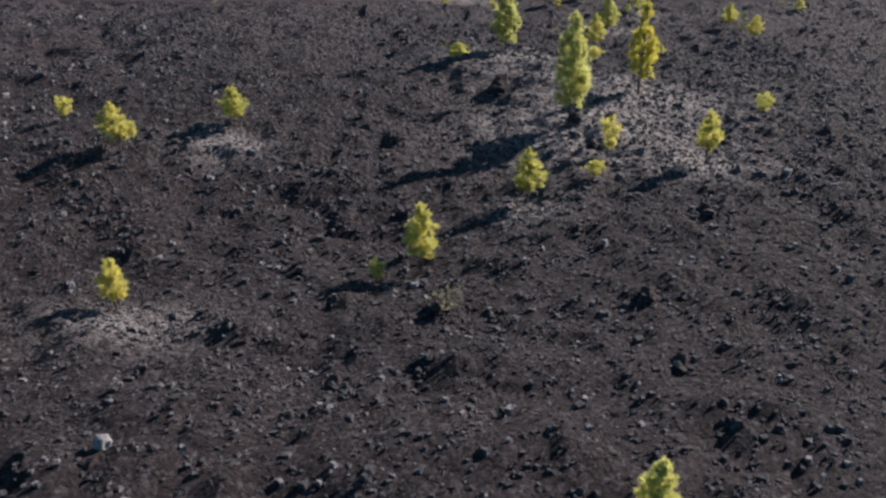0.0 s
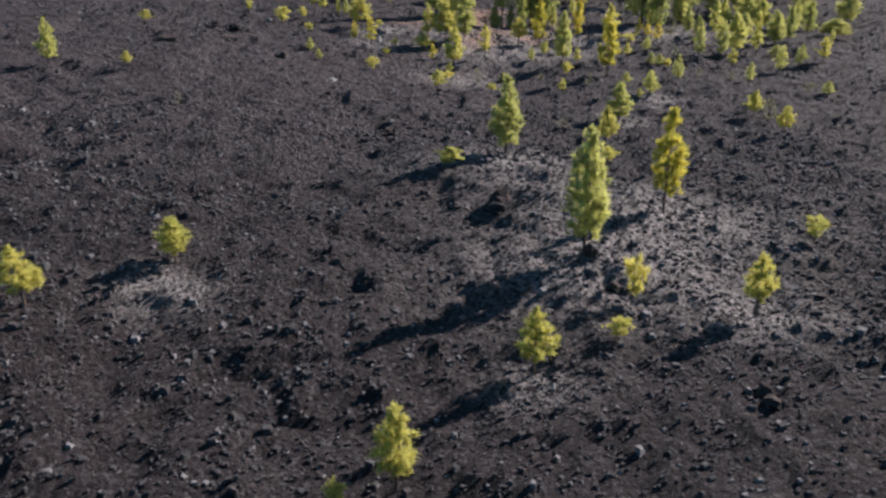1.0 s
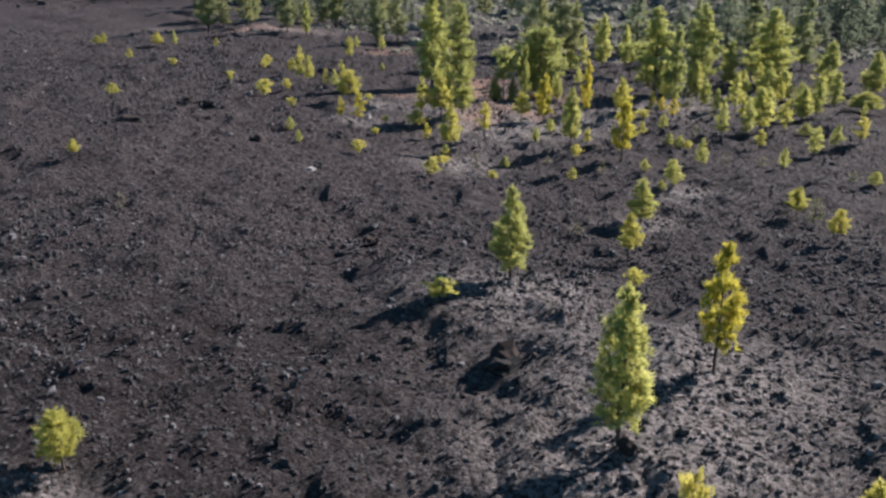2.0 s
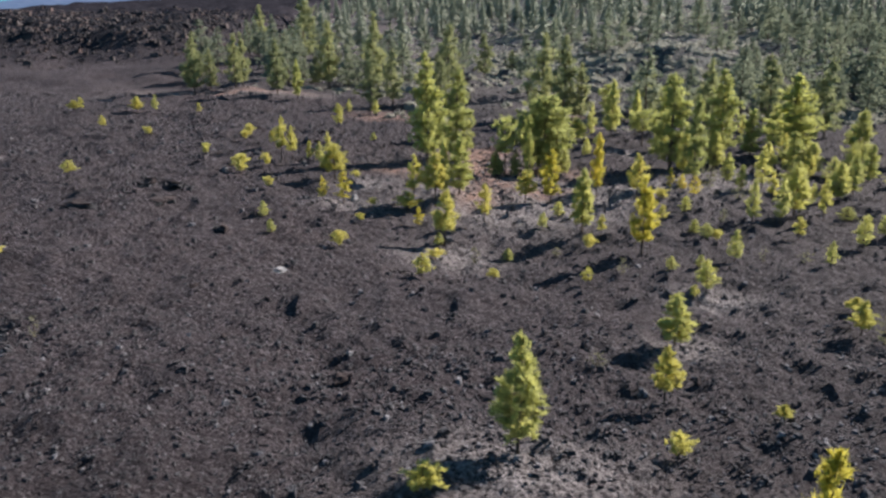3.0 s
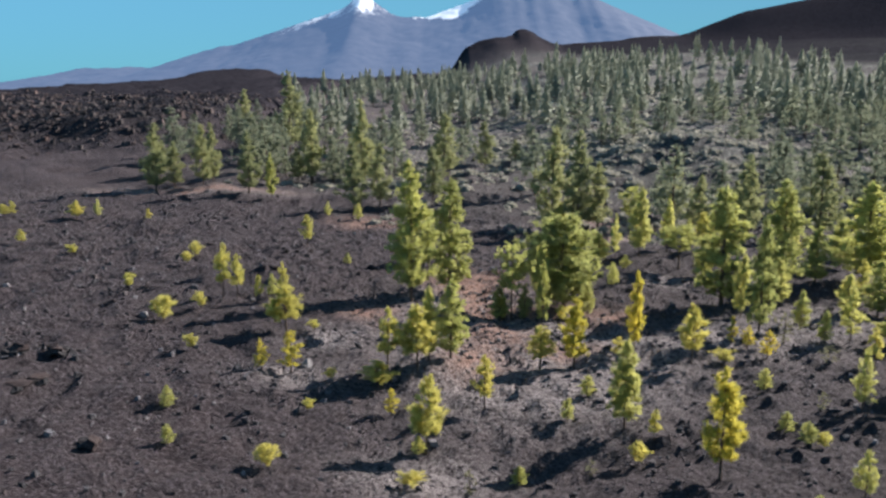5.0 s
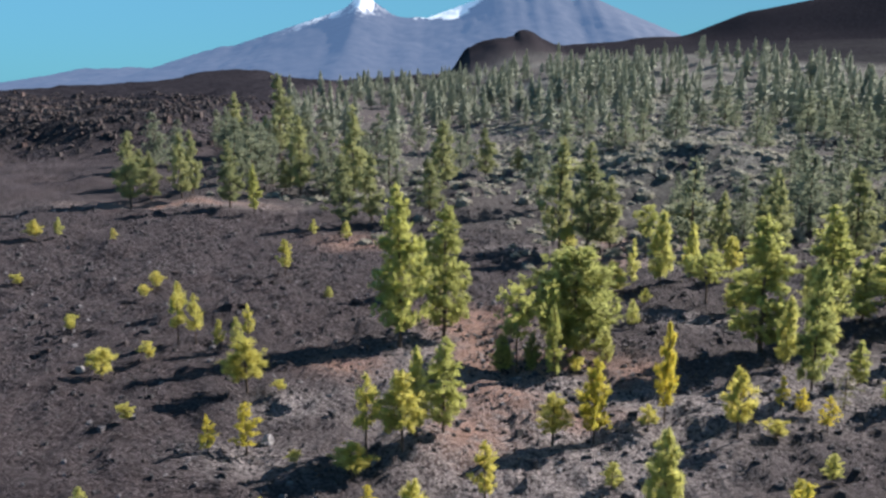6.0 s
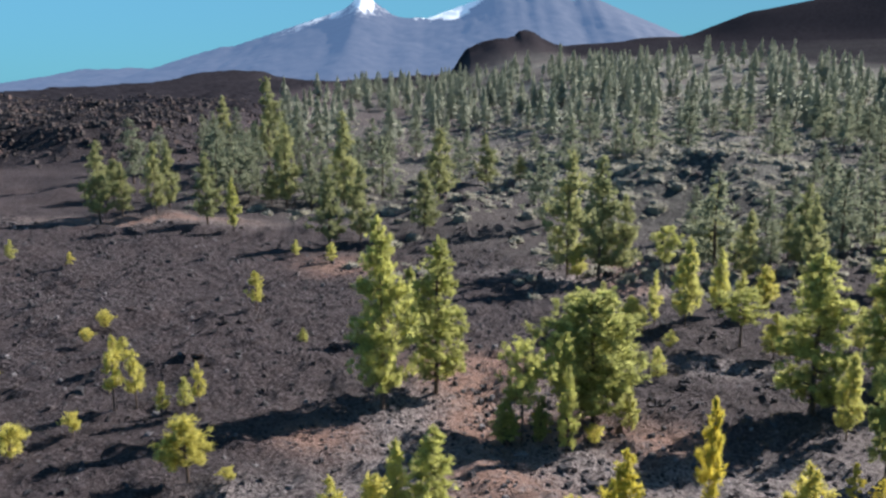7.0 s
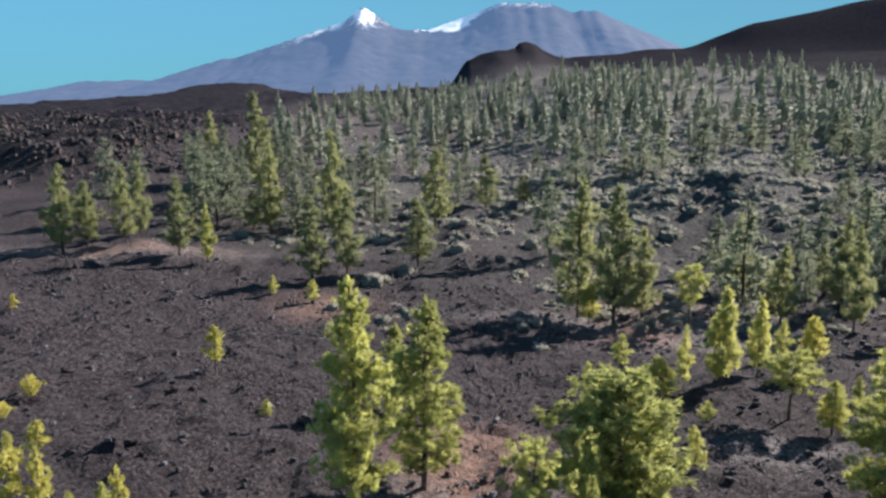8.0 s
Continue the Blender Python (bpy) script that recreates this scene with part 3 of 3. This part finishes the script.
plant("lime", -10.36, 77.89, 1.12, 0.67)
plant("lime", -9.12, 74.06, 0.92, 0.56)
plant("sapling", -4.95, 73.28, 1.04, 0.86)
plant("sapling", -4.24, 79.15, 0.58, 0.52)
plant("yellow", -9.76, 113.84, 2.72, 1.45)
plant("lime", -11.19, 137.24, 1.75, 0.85)
plant("lime", -7.56, 134.67, 2.02, 1.10)
plant("yellow", -28.25, 127.83, 1.36, 0.74)
plant("lime", -5.65, 107.87, 0.95, 0.67)
plant("yellow", -14.18, 101.73, 1.66, 1.25)
plant("yellow", -26.21, 86.06, 1.19, 1.11)
plant("yellow", -20.18, 63.68, 1.01, 0.64)
plant("dry", -14.50, 55.18, 0.84, 0.59)
plant("lime", -26.38, 66.14, 3.12, 1.30)
plant("broad", 10.20, 98.75, 6.60, 4.13)
plant("airy", 6.41, 95.62, 5.14, 1.95)
plant("green", 5.60, 95.90, 2.30, 1.55)
plant("green", 8.26, 94.44, 4.30, 0.95)
plant("yellow", 7.22, 85.89, 2.49, 1.54)
plant("amber", 13.14, 89.62, 5.19, 0.98)
plant("yellow", 15.46, 86.10, 3.31, 1.54)
plant("tall", 21.31, 99.51, 8.64, 3.82)
plant("lime", 21.60, 96.36, 4.41, 1.07)
plant("green", 21.25, 92.03, 7.26, 1.75)
plant("tall", 26.65, 102.78, 8.28, 3.36)
plant("lime", 14.86, 105.09, 1.35, 0.67)
plant("lime", 14.18, 130.87, 3.28, 1.64)
plant("grey", 34.90, 134.15, 8.01, 2.68)
plant("grey", 28.59, 140.35, 7.26, 2.51)
plant("yellow", 11.83, 87.53, 1.44, 1.04)
plant("amber", 18.81, 89.73, 1.80, 0.71)
plant("amber", 19.51, 88.97, 1.40, 0.80)
plant("amber", 20.08, 87.45, 1.77, 0.93)
plant("sapling", 17.40, 86.57, 0.79, 1.12)
plant("lime", 17.98, 82.17, 1.24, 0.81)
plant("yellow", 15.96, 80.40, 1.28, 0.85)
plant("tall", -0.27, 98.98, 9.86, 3.08)
plant("tall", 2.36, 101.88, 8.63, 3.15)
plant("green", 0.60, 110.32, 5.10, 1.75)
plant("green", 2.38, 85.89, 4.48, 1.77)
plant("lime", 1.21, 85.39, 4.25, 0.96)
plant("yellow", -0.93, 84.63, 3.55, 1.40)
plant("yellow", 0.65, 84.18, 3.60, 1.95)
plant("grey", -35.59, 152.41, 9.16, 3.60)
plant("grey", -33.70, 154.10, 6.20, 2.40)
plant("grey", -41.10, 170.77, 5.83, 3.17)
plant("grey", -30.06, 154.69, 8.08, 2.67)
plant("grey", -30.02, 159.19, 8.30, 2.44)
plant("grey", -22.93, 149.79, 8.00, 2.97)
plant("green", -19.82, 148.51, 5.73, 1.45)
plant("grey", -28.16, 208.31, 15.62, 5.37)
plant("grey", -17.97, 169.43, 11.15, 4.05)
plant("grey", -20.13, 169.96, 4.97, 2.74)
plant("grey", -8.79, 142.55, 8.29, 3.03)
plant("grey", -5.89, 144.79, 7.73, 2.90)
plant("grey", -10.31, 168.35, 12.75, 3.73)
plant("grey", -42.78, 234.81, 10.59, 3.96)
plant("grey", 0.54, 148.00, 6.83, 2.69)
plant("grey", 13.58, 132.63, 11.21, 3.67)
plant("grey", 15.81, 129.69, 10.61, 3.85)
plant("grey", 18.03, 130.20, 7.24, 2.53)
plant("airy", 20.85, 127.62, 5.30, 2.03)
plant("lime", 18.52, 112.83, 6.03, 1.61)
plant("lime", 21.72, 116.06, 4.90, 1.19)
plant("grey", 28.11, 139.01, 7.55, 2.88)
plant("grey", 28.86, 131.09, 6.26, 2.49)
plant("grey", 35.82, 139.78, 4.48, 2.04)
plant("grey", 33.38, 128.74, 7.92, 2.30)
plant("airy", 20.95, 109.32, 3.70, 2.74)
plant("lime", 16.56, 113.08, 3.83, 0.88)
plant("lime", 14.90, 112.06, 2.48, 1.84)
plant("lime", 16.41, 108.36, 1.17, 0.85)
plant("lime", 14.48, 103.50, 1.94, 0.86)
plant("lime", 14.07, 117.94, 2.24, 1.24)
plant("grey", 8.90, 189.83, 8.29, 3.55)
plant("grey", 13.91, 186.74, 3.97, 2.86)
plant("grey", 1.92, 165.01, 9.22, 3.87)
plant("grey", 40.60, 128.69, 9.27, 3.64)
plant("grey", 44.55, 121.74, 9.16, 3.35)
plant("tall", 35.49, 108.19, 8.29, 4.61)
plant("yellow", 19.81, 59.95, 1.64, 1.09)
plant("dry", 20.39, 59.00, 1.40, 1.01)
plant("yellow", 20.35, 56.01, 1.70, 1.00)
plant("lime", 29.09, 76.54, 1.73, 0.97)
plant("yellow", 31.50, 77.87, 2.09, 1.40)
plant("lime", 38.67, 92.51, 1.82, 3.03)
plant("lime", 29.01, 81.66, 1.07, 1.23)
plant("lime", 32.79, 92.89, 2.43, 1.42)
plant("lime", 34.30, 92.49, 2.32, 1.21)
plant("dry", 26.37, 67.59, 0.65, 0.77)
plant("lime", 27.23, 66.58, 0.96, 0.90)
plant("dry", 0.11, 21.19, 0.77, 0.85)
plant("yellow", 13.30, 51.88, 0.61, 0.62)
plant("yellow", 21.06, 63.34, 0.82, 0.87)
plant("lime", 26.78, 74.54, 2.11, 1.11)
plant("lime", 31.32, 88.33, 2.97, 1.65)
plant("lime", 33.63, 98.92, 2.94, 2.12)
plant("lime", 26.69, 91.64, 3.45, 1.30)
plant("airy", 8.26, 96.49, 5.40, 1.20)
plant("lime", 11.72, 97.74, 2.31, 1.02)
plant("sapling", 9.75, 95.73, 1.18, 0.74)
plant("green", 7.30, 96.20, 2.40, 1.10)
plant("lime", 10.93, 111.60, 2.37, 1.07)
plant("lime", 22.48, 107.79, 2.91, 1.54)

# ---- the wood behind: single trees first, the rest as one mass ----
def clear_of(x, y, room):
    return all((x - a) ** 2 + (y - b) ** 2 > (room + 0.35 * w) ** 2 for a, b, w in PLANTED)


def wooded(x, y):
    """How thickly pines stand at a place, 0 to 1."""
    thick = step((y - 128 - 22 * step((6 - x) / 30)) / 25) * step((x + 48 + 0.04 * (y - 200)) / 20)
    thick = thick * (0.10 + 1.15 * step((lattice(x, y, 26, 20) - 0.30) / 0.35)) * step((600 - y) / 100) * step((645 - 1.33 * x - y) / 70)
    path = np.exp(-((x - 8 - 0.02 * (y - 150)) / 7) ** 2) * step((230 - y) / 50)
    dell = swell(x, y, 40, 172, 22, 16)
    gap = swell(x, y, -38, 172, 17, 26)
    return thick * (1 - 0.9 * path) * (1 - 0.8 * dell) * (1 - 0.93 * gap)


dice = random.Random(11)
made = 0
while made < 185:
    y = 126 + 110 * dice.random() ** 0.8
    x = dice.uniform(-50 - 0.02 * y, 20 + 0.62 * (y - 60))
    if dice.random() < float(wooded(x, y)) and clear_of(x, y, 1.2):
        tall = dice.uniform(4.0, 9.5)
        plant("wood", x, y, tall, tall * dice.uniform(0.40, 0.56), group="pines of the wood")
        made += 1
made = 0
while made < 22:
    x, y = dice.uniform(24, 54), dice.uniform(80, 124)
    if x < 0.55 * (y - 20) and not (x > 37 and y > 106) and clear_of(x, y, 1.5):
        tall = dice.uniform(1.2, 3.6) + 2.2 * (y > 100) * dice.random()
        plant(dice.choice(("lime", "lime", "yellow", "green")), x, y, tall, tall * dice.uniform(0.38, 0.5))
        made += 1

def skirts(rng, foot, tall, half, tiers):
    """A far pine's boughs: ragged skirts, one above another, narrowing to the tip."""
    turn = np.arange(9) * 2 * np.pi / 9
    parts = []
    for k in range(tiers):
        u = (k + rng.uniform(-0.2, 0.2)) / tiers
        reach = half * float(cone_crown(np.array(max(u, 0.0)))) * rng.uniform(0.4, 0.95, 9)
        low = (0.15 + 0.80 * u) * tall + rng.uniform(-0.03, 0.03, 9) * tall
        top = foot + (rng.normal(0, 0.03 * half), rng.normal(0, 0.03 * half), (0.17 + 0.80 * u + 1.35 / (tiers + 2)) * tall)
        rim = foot + np.column_stack([np.cos(turn + k) * reach, np.sin(turn + k) * reach, low])
        parts.append(np.stack([np.broadcast_to(top, (9, 3)), rim, np.roll(rim, -1, 0)], 1).reshape(-1, 3))
    return np.concatenate(parts)


dice = np.random.RandomState(12)
leaves, stems, stem_faces, count = [], [], [], 0
spots = np.column_stack([dice.uniform(-140, 520, 26000), 200 + 520 * dice.rand(26000) ** 0.85])
keep = (dice.rand(26000) * 4.8 < wooded(spots[:, 0], spots[:, 1])) & (np.abs(spots[:, 0] - 0.1 * spots[:, 1]) < 0.62 * spots[:, 1])
spots = spots[keep & ((spots[:, 1] > 236) | (spots[:, 0] > 20 + 0.62 * (spots[:, 1] - 60)))][:1900]
for x, y in spots:
    tall = dice.uniform(4.0, 12.5) * (0.8 + 0.4 * float(lattice(x, y, 40, 28)))
    half = tall * dice.uniform(0.19, 0.31)
    foot = np.array([x, y, float(ground_height(x, y))])
    fine = 1 if y < 380 else 0
    leaves.append(skirts(dice, foot, tall, half, 6 if fine else 5))
    n = 52 if fine else 26
    u = dice.rand(n) ** 1.1
    angle = dice.uniform(0, 6.283, n)
    reach = half * cone_crown(u) * dice.uniform(0.75, 1.0, n)
    outward = np.column_stack([np.cos(angle), np.sin(angle), np.zeros(n)])
    where = foot + outward * reach[:, None] + np.column_stack([np.zeros((n, 2)), (0.14 + 0.82 * u) * tall])
    leaves.append(tufts_of(dice, where, outward, 4, 0.72 * (1.1 - 0.6 * u), 0.22 if fine else 0.32))
    v, f = tube([foot - (0, 0, 0.1), foot + (0, 0, tall * 0.8)], [0.02 * tall, 0.01], 3)
    stems.append(v), stem_faces.append(np.array(f) + count)
    count += len(v)
leaves = np.concatenate(leaves)
forest = tagged(new("forest"), "distant pine wood climbing the lava slope", "forest", kind="stuff")
new("crowns", mesh_of("crowns", leaves, np.arange(len(leaves)).reshape(-1, 3), HAZED_GREEN)).parent = forest
new("trunks", mesh_of("trunks", np.concatenate(stems), np.concatenate(stem_faces), BARK)).parent = forest

# ---- stones ----
def stones(rng, xs, ys, sizes, sink=0.25):
    """Rough angular stones on the ground, ten faces each."""
    base = np.array([(-1, -1, -1), (1, -1, -1), (1, 1, -1), (-1, 1, -1), (-0.7, -0.7, 1), (0.7, -0.7, 1), (0.7, 0.7, 1), (-0.7, 0.7, 1)]) * 0.62
    faces = np.array([(0, 1, 5), (0, 5, 4), (1, 2, 6), (1, 6, 5), (2, 3, 7), (2, 7, 6), (3, 0, 4), (3, 4, 7), (4, 5, 6), (4, 6, 7)])
    n = len(xs)
    v = base[None] * rng.uniform(0.45, 1.3, (n, 8, 1)) * rng.uniform(0.6, 1.3, (n, 1, 3)) * np.array([1, 1, 0.7]) * sizes[:, None, None] / 2
    a = rng.uniform(0, 6.283, n)[:, None]
    x, y = v[:, :, 0] * np.cos(a) - v[:, :, 1] * np.sin(a), v[:, :, 0] * np.sin(a) + v[:, :, 1] * np.cos(a)
    z = v[:, :, 2] + (ground_height(xs, ys) + sizes * (0.5 - sink) * 0.5)[:, None]
    verts = np.stack([x + xs[:, None], y + ys[:, None], z], -1).reshape(-1, 3)
    return verts, (faces[None] + 8 * np.arange(n)[:, None, None]).reshape(-1, 3)


# ---- low broom cushions between the pines ----
spots = np.column_stack([dice.uniform(-50, 190, 34000), 120 + 230 * dice.rand(34000) ** 1.25])
sx, sy = spots.T
near_wood = step((sy - 120 - 30 * step((4 - sx) / 30)) / 25) * step((sx + 40 + 0.04 * (sy - 200)) / 25) * (0.3 + 0.9 * step((lattice(sx, sy, 11, 23) - 0.35) / 0.3) * (0.3 + 0.7 * step((lattice(sx, sy, 17, 27) - 0.34) / 0.2)))
keep = (dice.rand(34000) < (0.85 * near_wood + 0.6 * swell(sx, sy, 40, 184, 30, 7)) * (1 - 0.95 * swell(sx, sy, 35, 164, 12, 8)) * (0.35 + 0.65 * step((sx - 2) / 25))) & (sx < 40 + 0.62 * (sy - 60)) & (np.abs(sx - 4 - 0.02 * (sy - 90)) > 4 * (sy < 150))
spots = spots[keep][:9500]
sizes = np.clip(np.exp(dice.normal(-0.55, 0.42, len(spots))), 0.25, 1.5)
ring = np.arange(7) * 2 * np.pi / 7
dome = np.concatenate([np.column_stack([np.cos(ring + k * 0.45) * r, np.sin(ring + k * 0.45) * r, np.full(7, h)]) for k, (r, h) in enumerate(((1.0, -0.25), (0.86, 0.34)))] + [[(0, 0, 0.58)]])
dome_faces = [f for i in range(7) for f in ((i, (i + 1) % 7, 7 + i), ((i + 1) % 7, 7 + (i + 1) % 7, 7 + i), (7 + i, 7 + (i + 1) % 7, 14))]
tufts = []
for (x, y), size in zip(spots, sizes):
    n = 13 if y < 175 else 9 if y < 240 else 6
    angle, lift = dice.uniform(0, 6.283, n), dice.uniform(0.05, 1, n)
    outward = np.column_stack([np.cos(angle) * np.sqrt(1 - lift ** 2), np.sin(angle) * np.sqrt(1 - lift ** 2), lift])
    where = np.array([x, y, float(ground_height(x, y))]) + outward * size * np.array([0.9, 0.9, 0.56]) * dice.uniform(0.9, 1.1, (n, 1))
    tufts.append(tufts_of(dice, where, outward, 4, 0.30 * size + 0.1, 0.10 * size + 0.03))
tufts = np.concatenate(tufts)
n = len(spots)
foot = np.column_stack([spots, ground_height(spots[:, 0], spots[:, 1])])
mounds = foot[:, None] + dome[None] * dice.uniform(0.62, 1.15, (n, 15, 1)) * sizes[:, None, None] * dice.uniform(0.75, 1.2, (n, 1, 3))
broom = tagged(new("broom_shrubs"), "grey-green cushion broom covering the lava hummocks", "shrub", kind="stuff")
new("twigs", mesh_of("twigs", tufts, np.arange(len(tufts)).reshape(-1, 3), BROOM)).parent = broom
new("cushions", mesh_of("cushions", mounds.reshape(-1, 3), (np.array(dome_faces)[None] + 15 * np.arange(n)[:, None, None]).reshape(-1, 3), CUSHION, True)).parent = broom


dice = np.random.RandomState(21)
rx = np.concatenate([dice.uniform(-26, 28, 34000), dice.uniform(-62, 62, 36000)])
ry = np.concatenate([dice.uniform(9, 58, 34000), 50 + 100 * dice.rand(36000) ** 1.2])
keep = (dice.rand(len(rx)) < (1 - 0.75 * step((ry - 38) / 18) * (np.arange(len(rx)) < 34000)) * 0.55 + 0.6 * step((lattice(rx, ry, 4.5, 30) - 0.40) / 0.35)) & (np.abs(rx - 2) < 14 + 0.5 * ry)
rx, ry = rx[keep][:47000], ry[keep][:47000]
size = np.clip(np.exp(dice.normal(-1.88, 0.5, len(rx))), 0.06, 0.5) * (0.72 + 0.006 * ry)
rx, ry = np.concatenate([rx, dice.normal(8, 7, 700)]), np.concatenate([ry, dice.normal(97, 7, 700)])
size = np.concatenate([size, np.clip(np.exp(dice.normal(-1.25, 0.4, 700)), 0.15, 0.8)])
near = np.column_stack([dice.uniform(-20, 22, 26000), 11 + 50 * dice.rand(26000) ** 1.1])
near = near[np.abs(near[:, 0] - 1) < 8 + 0.5 * near[:, 1]][:20000]
rx, ry = np.concatenate([rx, near[:, 0]]), np.concatenate([ry, near[:, 1]])
size = np.concatenate([size, np.clip(np.exp(dice.normal(-2.0, 0.35, len(near))), 0.08, 0.3)])
v, f = stones(dice, rx, ry, size, 0.3)
tagged(new("cinder_stones", mesh_of("cinder_stones", v, f, CINDER)), "loose dark clinker stones strewn over the plain", "stones", kind="stuff")

n = 30000
bx, by = dice.uniform(-150, -20, n), 186 + 150 * dice.rand(n) ** 2.8
keep = dice.rand(n) < lava_zone(bx, by)
bx, by = bx[keep][:12000], by[keep][:12000]
hx, hy = dice.uniform(0, 150, 9000), 130 + 190 * dice.rand(9000) ** 1.3
keep = (dice.rand(9000) < 0.1 + step((0.45 - lattice(hx, hy, 17, 27)) / 0.2)) & (hx < 30 + 0.6 * (hy - 60))
bx, by = np.concatenate([bx, hx[keep][:700]]), np.concatenate([by, hy[keep][:700]])
v, f = stones(dice, bx, by, np.clip(np.exp(dice.normal(-0.35, 0.55, len(bx))), 0.3, 2.8))
tagged(new("lava_blocks", mesh_of("lava_blocks", v, f, RUBBLE)), "jagged reddish-black clinker blocks of a lava flow", "rocks", kind="stuff")


def boulder_mesh(seed, material):
    """A broken block: a few angular lumps grown into one another, one mesh, about one metre across."""
    rng = np.random.RandomState(seed)
    bm = bmesh.new()
    for k in range(4):
        lump = bmesh.ops.create_icosphere(bm, subdivisions=2, radius=0.5)["verts"]
        size = 1.0 if k == 0 else rng.uniform(0.35, 0.65)
        shift = Vector((0, 0, 0)) if k == 0 else Vector((rng.uniform(-0.34, 0.34), rng.uniform(-0.34, 0.34), rng.uniform(-0.2, 0.12)))
        cuts = [(Vector(rng.normal(0, 1, 3)).normalized(), rng.uniform(0.16, 0.36)) for _ in range(11)]
        for p in lump:
            for way, d in cuts:
                over = p.co.dot(way) - d
                if over > 0:
                    p.co -= way * over * 0.95
            p.co += p.co.normalized() * 0.16 * noise.fractal(p.co * 4.3 + Vector((seed, k, 0)), 1.0, 2.0, 3)
            p.co = p.co * size + shift
    data = bpy.data.meshes.new("boulder")
    bm.to_mesh(data)
    bm.free()
    data.materials.append(material)
    return data


DARK_BOULDERS = [boulder_mesh(s, BASALT) for s in (1, 2, 3, 4, 5)]
PALE_BOULDERS = [boulder_mesh(s, PALE) for s in (6, 7, 8)]


def boulder(x, y, wide, high, pale=False):
    data = (PALE_BOULDERS if pale else DARK_BOULDERS)[int(abs(x * 7 + y * 3)) % (3 if pale else 5)]
    ob = new("pale_rock" if pale else "boulder", data)
    ob.matrix_world = pose(x, y, float(ground_height(x, y)) + 0.14 * high, 0, 0, (x * 77 + y * 31) % 360) @ Matrix.Diagonal((wide, wide * 0.8, high, 1))
    return tagged(ob, "pale weathered stone lying on black cinders" if pale else "dark angular lava boulder half sunk in cinders", "rock", "boulders on the plain")


boulder(6.26, 33.88, 0.87, 0.72)
boulder(9.37, 27.40, 1.02, 0.85)
boulder(2.66, 40.88, 1.88, 1.16)
boulder(-2.53, 54.12, 0.89, 0.63)
boulder(5.80, 35.66, 0.73, 0.58)
boulder(-7.31, 13.72, 0.70, 0.46)
boulder(6.17, 18.28, 0.91, 0.55)
boulder(-0.23, 21.16, 0.72, 0.61)
boulder(-2.67, 17.41, 0.73, 0.40)
boulder(6.08, 21.69, 0.83, 0.55)
boulder(-5.58, 19.70, 0.47, 0.31)
boulder(9.19, 26.93, 0.90, 0.65)
boulder(7.10, 57.20, 0.49, 0.41)
boulder(6.00, 57.43, 0.33, 0.32)
boulder(4.75, 60.54, 0.50, 0.35)
boulder(-21.39, 76.41, 2.15, 0.64)
boulder(-19.21, 82.11, 1.59, 0.64)
boulder(-17.44, 82.91, 1.47, 0.57)
boulder(-17.13, 80.10, 1.54, 0.62)
boulder(11.14, 54.95, 0.50, 0.46)
boulder(-7.60, 56.44, 0.55, 0.34)
boulder(-7.00, 61.90, 0.61, 0.36)
boulder(-10.34, 62.23, 0.55, 0.30)
boulder(-19.45, 94.62, 1.17, 0.69)
boulder(-17.55, 82.82, 1.88, 0.89)
boulder(-17.11, 78.56, 1.71, 0.56)
boulder(-11.78, 73.09, 1.50, 0.72)
boulder(-3.72, 107.39, 0.70, 0.45)
boulder(-10.17, 110.65, 0.85, 0.55)
boulder(-9.10, 111.30, 0.70, 0.40)
boulder(-10.90, 109.80, 0.60, 0.40)
boulder(-10.47, 102.54, 0.80, 0.50)
boulder(-11.40, 103.10, 0.65, 0.38)
boulder(-9.70, 101.80, 0.55, 0.34)
boulder(-1.36, 112.37, 0.93, 0.48)
boulder(-17.88, 113.20, 1.14, 0.49)
boulder(-7.20, 14.15, 0.62, 0.56, True)
boulder(-27.82, 98.18, 0.75, 0.50, True)
boulder(-2.58, 56.65, 0.48, 0.31, True)
boulder(-7.35, 66.81, 0.75, 0.29, True)
boulder(-7.29, 66.87, 1.26, 0.28, True)
boulder(-5.19, 85.11, 0.74, 0.70, True)
boulder(-16.35, 92.23, 0.75, 0.58, True)
boulder(-5.73, 108.97, 0.77, 0.53, True)
boulder(-5.29, 85.32, 0.66, 0.44, True)
boulder(-6.92, 124.78, 0.55, 0.43, True)
boulder(-3.88, 31.32, 0.28, 0.20, True)
boulder(3.63, 28.48, 0.23, 0.21, True)
